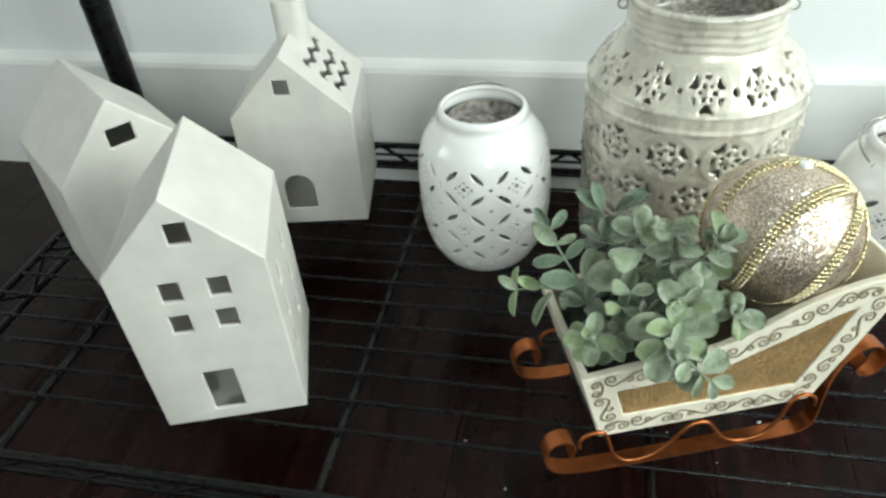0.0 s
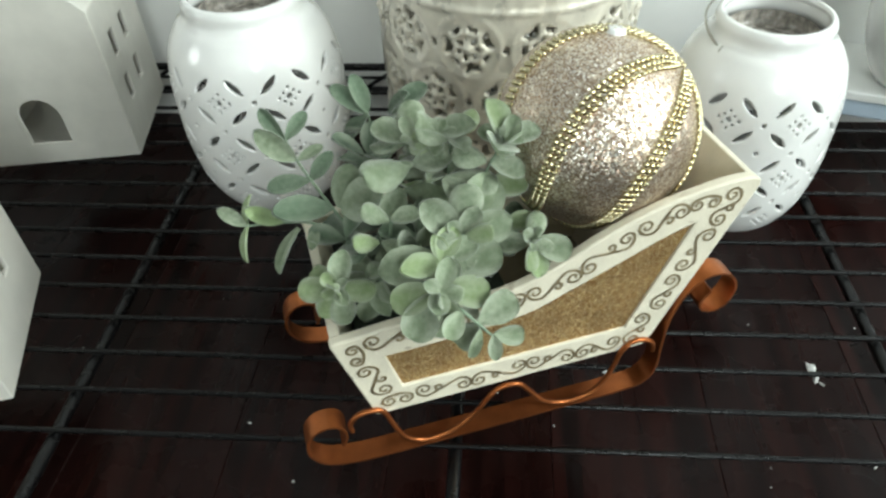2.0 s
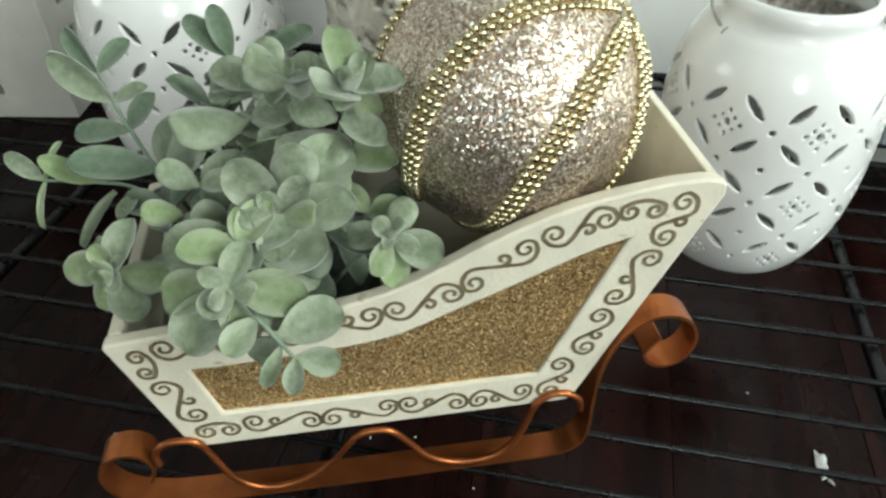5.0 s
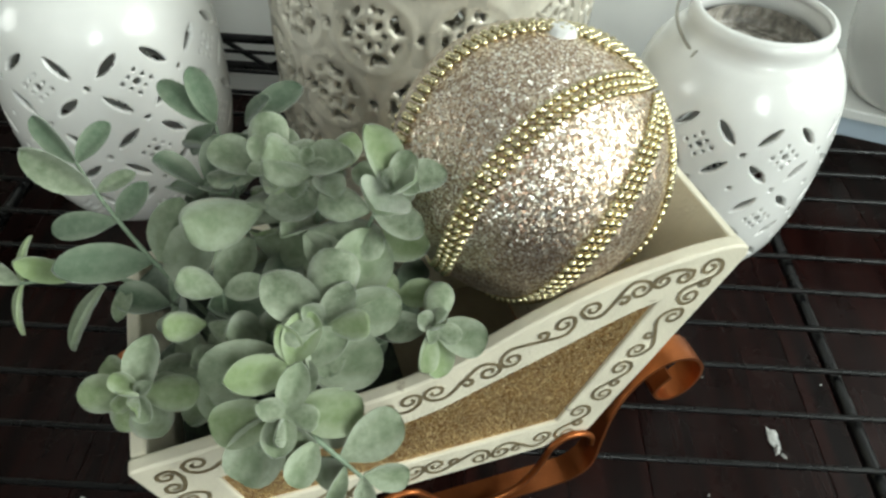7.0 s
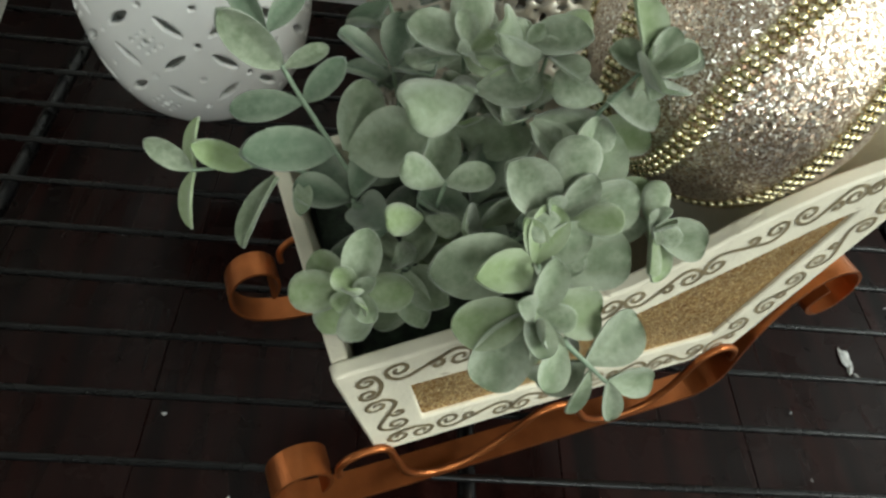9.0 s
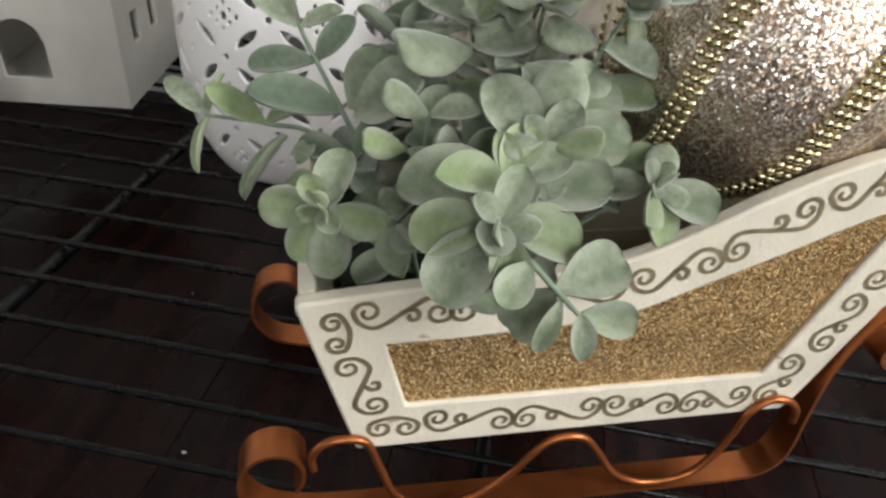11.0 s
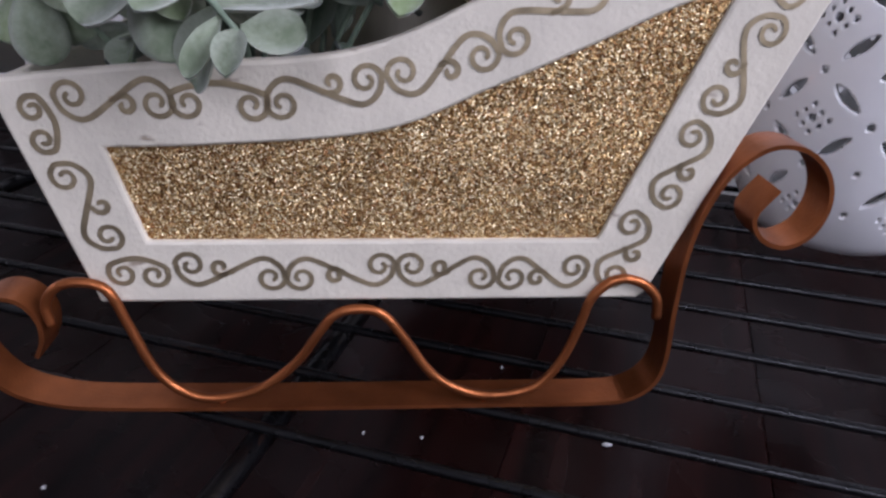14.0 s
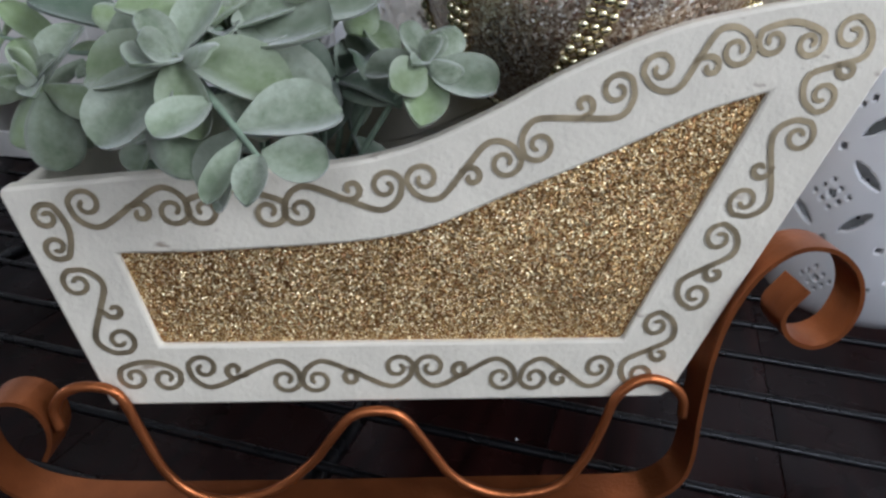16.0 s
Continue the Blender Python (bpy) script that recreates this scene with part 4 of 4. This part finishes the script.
def sprig(root, tip, mat, size, pairs, rosette=4, slim=False):
    """A stem with leaves in crossed pairs and a rosette at its end."""
    line = stem(root, [(a + b) / 2 for a, b in zip(root[:2], tip[:2])] + [(root[2] + tip[2]) / 2 + 6], tip)
    end = (line[-1] - line[-3]).normalized()
    a = end.cross(Vector((0.3, 0.2, 1))).normalized()
    b = end.cross(a)
    size /= 1000
    for k in range(pairs):
        t = 0.40 + 0.50 * k / max(1, pairs - 1)
        p = line[min(len(line) - 1, int(t * (len(line) - 1)))]
        s = size * (1.06 - 0.12 * k / pairs) * rng.uniform(0.88, 1.12)
        side = (a if k % 2 else b)
        for sg in (1, -1):
            way = side * sg + end * rng.uniform(0.25, 0.6) + Vector((rng.uniform(-.2, .2), rng.uniform(-.2, .2), rng.uniform(-.1, .2)))
            leaf(mat, p + side * sg * 0.0008, way, end * 1.3 + Vector((0, 0, 0.35)), s, slim)
    toward = (end * 0.8 + Vector((0, -0.15, 0.5))).normalized()
    a = toward.cross(Vector((0.31, 0.9, 0.2))).normalized()
    b = toward.cross(a)
    for k in range(rosette):
        ang = 2 * math.pi * k / rosette + rng.uniform(-0.3, 0.3)
        out = a * math.cos(ang) + b * math.sin(ang)
        leaf(mat, line[-1] + out * 0.0010, out + toward * rng.uniform(0.2, 0.7), toward - out * 0.35, size * rng.uniform(0.85, 1.05), slim)


def whorl(at, axis, mat, *tips, slim=False):
    """Leaves from one knot of a stem out to their tips, their faces turned towards axis."""
    knot = mm(*at)
    for tip in tips:
        way = mm(*tip) - knot
        tilt = Vector((rng.uniform(-0.25, 0.25), rng.uniform(-0.2, 0.2), rng.uniform(-0.2, 0.25)))
        leaf(mat, knot + way * 0.03, way, Vector(axis) + tilt, way.length, slim)
    if len(tips) > 2 and not slim:
        # the young leaves in the heart
        size = sum((mm(*tip) - knot).length for tip in tips) / len(tips)
        up = Vector(axis).normalized()
        a = up.orthogonal().normalized()
        turn = rng.uniform(0, math.pi)
        for k in range(4):
            out = Matrix.Rotation(turn + k * math.pi / 2, 3, up) @ a
            leaf(mat, knot + up * 0.0012, out + up * (0.55 if k % 2 else 0.95), up - out * 0.5, size * (0.62 if k % 2 else 0.46))


G, S, D = M_LEAF_GREEN, M_LEAF, M_LEAF_DARK
# inner sprigs, low in the box and at the back; dark leaves paint in shade
sprig((38, 40, 62), (35, 54, 117), S, 14, 4, 3)
sprig((42, 36, 62), (47, 37, 127), S, 13, 4, 3)
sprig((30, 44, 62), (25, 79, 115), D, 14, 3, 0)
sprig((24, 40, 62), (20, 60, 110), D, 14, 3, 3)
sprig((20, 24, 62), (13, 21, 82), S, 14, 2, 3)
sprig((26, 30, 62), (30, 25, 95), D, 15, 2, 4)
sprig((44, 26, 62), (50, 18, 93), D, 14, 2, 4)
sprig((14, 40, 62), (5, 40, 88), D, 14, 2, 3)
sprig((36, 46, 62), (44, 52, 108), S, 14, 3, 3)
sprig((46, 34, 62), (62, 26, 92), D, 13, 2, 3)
# fresh green rosette over the front corner
stem((20, 26, 62), (4, 16, 84), (-3, 10, 93))
whorl((-3, 10, 93), (-0.2, -0.6, 0.75), G, (-15.5, 11, 95.5), (1, 15.5, 104), (-10.8, 7, 83.5), (9.8, 8, 91.5), (-10, 19, 96))
whorl((-3, 9, 92), (0.0, -0.7, 0.6), S, (-0.5, 5, 78.5), (6, 15, 82))
whorl((-3, 8, 94), (-0.4, -0.8, 0.4), G, (-2.0, 2.5, 97.5), (-5.5, 5.0, 99))
# tall front rosette
stem((34, 30, 62), (40, 16, 92), (41, 6, 109))
whorl((41, 9, 107), (0.0, -0.75, 0.65), S, (30, 12.5, 119.5), (46, 11.5, 122.5), (57.5, 19, 120), (58, 5, 111), (38, -3, 101))
whorl((41, 4, 110), (0.0, -0.7, 0.7), S, (31.5, 3, 112.5), (48.5, -1.5, 114.5))
# two whorls that lean over the side board, and their drooping end
stem((34, 28, 62), (34, 12, 94), (33, 1, 104), (29, -9, 101))
whorl((33, 2, 103), (0.0, -0.6, 0.8), S, (12.5, 1.5, 105.5), (51.5, -4, 103.5), (46, 8, 88))
whorl((31, -1, 105), (-0.1, -0.6, 0.8), G, (19.5, -5, 110.5), (38, 6, 113))
whorl((28.5, -9, 101), (0.0, -0.65, 0.75), S, (12.5, -8, 99), (45, -13, 98.5), (17, -14, 88), (29, -15, 83.5))
whorl((28, -12, 102), (0.0, -0.9, 0.3), G, (24.5, -18, 104.5), (31, -17, 91))
stem((29, -9, 100), (35, -16, 95), (39, -20, 91.5), (42, -23, 89))
whorl((38, -19, 92), (0.0, -0.6, 0.8), S, (53, -14.5, 95.5), (33.5, -13, 79.5))
whorl((34, -15, 96), (0.0, -0.6, 0.8), S, (27, -21, 91), (42, -10, 90))
whorl((39, -20, 91), (0.2, -0.8, 0.5), G, (34, -25.5, 83.5), slim=True)
whorl((42, -23, 89.5), (0.1, -0.8, 0.5), S, (52, -24, 88), (41, -30, 86))
# small rosette beside the ball
stem((46, 26, 62), (60, 14, 88), (67, 7, 98))
whorl((67, 7, 98), (0.1, -0.7, 0.7), S, (72.5, 13, 105), (79, 1, 93.5), (66.5, -3.5, 90.5), (57, 11, 95))
whorl((67, 5, 98), (0.5, -0.8, 0.3), G, (60.5, -3, 95), (69, 1.5, 103))
whorl((62, 20, 96), (0.0, -0.6, 0.8), S, (70, 14, 102), (57, 22, 104))
# little pairs behind the front ones
stem((26, 34, 62), (20, 24, 96), (20, 22, 108))
whorl((20, 22, 108), (0.0, -0.6, 0.8), S, (11.5, 23, 115), (29, 19, 112))
whorl((15, 19, 102), (0.0, -0.6, 0.8), S, (20.5, 13.5, 104), (7, 16, 107))
whorl((28, 16, 98), (0.0, -0.6, 0.8), S, (18, 9.5, 107), (33, 16, 108))
whorl((17, 22, 84), (0.0, -0.7, 0.7), S, (10, 18, 90), (24, 15, 88))
# broad leaves of the middle
whorl((33, 41, 116), (0.0, -0.5, 0.9), S, (15.5, 33, 122), (45, 34, 121))
whorl((29, 41, 106), (0.0, -0.6, 0.8), S, (44.5, 31, 107.5), (20, 30, 103))
whorl((41, 28, 117), (0.0, -0.7, 0.7), S, (57, 19, 119), (47, 18, 112))
whorl((56, 28, 109), (0.1, -0.7, 0.7), S, (69.5, 21, 112.5), (54, 20, 103))
whorl((36, 52, 118), (0.0, -0.5, 0.8), S, (23, 58, 124), (46, 46, 127), (38, 58, 131))
whorl((44, 42, 126), (0.0, -0.6, 0.7), S, (37, 38, 136), (52, 34, 134), (40, 34, 124))
# the rosette in front of the ball
stem((46, 36, 62), (54, 28, 108), (61, 22, 133))
whorl((61, 22, 132), (0.1, -0.6, 0.75), S, (58.5, 24, 146), (72, 19.5, 136.5), (52.5, 7.5, 137.5), (69, 27, 123))
whorl((61, 20, 133), (0.2, -0.7, 0.6), S, (64, 12, 140), (53, 24, 137))
whorl((57, 26, 122), (0.0, -0.6, 0.8), S, (67, 18, 121), (46, 28, 127))
# slim sprig that reaches out over the end board
stem((16, 42, 66), (-2, 47, 90), (-16, 52, 92.5), (-30, 50, 96))
whorl((-29.5, 50, 96), (-0.2, -0.5, 0.8), G, (-36.8, 50, 105), slim=True)
whorl((-29.5, 50, 96), (-0.75, 0.2, 0.6), G, (-29, 60, 103), (-35.5, 43.5, 86), slim=True)
whorl((-16, 52, 92.5), (-0.2, -0.7, 0.7), S, (-27.5, 48.5, 103.5), (-9, 62, 93), slim=True)
whorl((-11, 49, 91.5), (-0.75, 0.2, 0.6), S, (-23.8, 40, 81), slim=True)
whorl((-5, 47, 90), (-0.1, -0.7, 0.7), G, (-7.5, 37.5, 92), slim=True)
# tall slim sprig before the lantern jar; its dark leaves carry shade in their colour
stem((18, 42, 66), (3, 48, 97), (-6, 57.5, 114), (-9, 61, 123))
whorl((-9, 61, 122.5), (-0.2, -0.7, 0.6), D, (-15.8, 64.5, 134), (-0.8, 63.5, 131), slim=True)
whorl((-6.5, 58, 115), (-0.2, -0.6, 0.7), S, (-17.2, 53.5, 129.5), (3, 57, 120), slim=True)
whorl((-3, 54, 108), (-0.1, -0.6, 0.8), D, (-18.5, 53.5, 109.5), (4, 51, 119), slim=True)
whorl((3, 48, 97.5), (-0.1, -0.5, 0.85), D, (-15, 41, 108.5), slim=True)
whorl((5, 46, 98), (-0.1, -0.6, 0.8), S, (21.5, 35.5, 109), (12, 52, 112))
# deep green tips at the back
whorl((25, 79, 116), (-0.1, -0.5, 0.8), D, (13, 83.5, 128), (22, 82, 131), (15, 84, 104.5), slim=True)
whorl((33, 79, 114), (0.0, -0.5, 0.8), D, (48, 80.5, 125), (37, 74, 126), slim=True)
bm = bmesh.new()
bmesh.ops.create_cube(bm, size=1)
bmesh.ops.subdivide_edges(bm, edges=bm.edges[:], cuts=6, use_grid_fill=True)
for v in bm.verts:
    v.co = Vector((0.032 + v.co.x * 0.062, SL_W / 2 + v.co.y * 0.062, 0.016 + v.co.z * 0.031)) + noise.noise_vector(v.co * 9) * 0.0016
part("foam_base", bm, M_FOAM, plant, "dark foam block that holds the stems", smooth=True)

# ---- lint on the floor ----
dust = random.Random(23)
SPECKS = tuple((dust.uniform(-0.14, 0.36), dust.uniform(0.10, 0.36), dust.uniform(0.0008, 0.0015), dust.uniform(0, 180)) for _ in range(22))
for x, y, size, turn in ((0.2890, 0.3150, 0.0105, 100), (0.2895, 0.3085, 0.0050, 60), (0.2915, 0.3055, 0.0030, 130), (0.1500, 0.3350, 0.0042, -30), (0.1760, 0.3080, 0.0032, 20),
                         (-0.0150, 0.2650, 0.0022, 0), (0.3020, 0.2560, 0.0022, 30), (0.0160, 0.2330, 0.0018, 60)) + SPECKS:
    bm = bmesh.new()
    bmesh.ops.create_icosphere(bm, subdivisions=3, radius=1)
    for v in bm.verts:
        away = Vector((x * 900, y * 700, 0))
        ragged = 1 + 0.75 * noise.noise(v.co * 1.6 + away) + 0.35 * noise.noise(v.co * 4.5 + away)
        v.co = Vector((v.co.x * size * 0.5 * ragged, v.co.y * size * 0.22 * ragged, (v.co.z + 1) * 0.0007))
    ob = new("lint", mesh_of("lint", bm, M_LINT, True))
    ob.matrix_world = pose(x, y, FLOOR_Z + 0.0002, 0, 0, turn)
    tagged(ob, "small scrap of white lint on the dark floor", "lint", "lint on the floor")

# ---- floor planks ----
PLANK_W = 0.0830
bm = box(bmesh.new(), -PLANK_W / 2 + 0.00008, -0.5, -0.014, PLANK_W / 2 - 0.00008, 0.5, 0)
bmesh.ops.bevel(bm, geom=[e for e in bm.edges if all(v.co.z > -0.001 for v in e.verts)], offset=0.0003, segments=1, affect="EDGES")
plank_mesh = mesh_of("plank", bm, M_FLOOR)
rng = random.Random(3)
for i in range(-11, 13):
    y = WALL_Y - rng.uniform(0.0, 0.5)
    first = True
    while y > -1.10:
        length = min(rng.uniform(0.35, 0.75), y + 1.15)
        hi = WALL_Y if first else y
        ob = new("plank", plank_mesh)
        ob.parent = floor_ob
        ob.matrix_basis = Matrix.Translation((i * PLANK_W + 0.02, (hi + y - length) / 2, FLOOR_Z)) @ Matrix.Diagonal((1, hi - y + length - 0.001, 1, 1))
        first = False
        y -= length
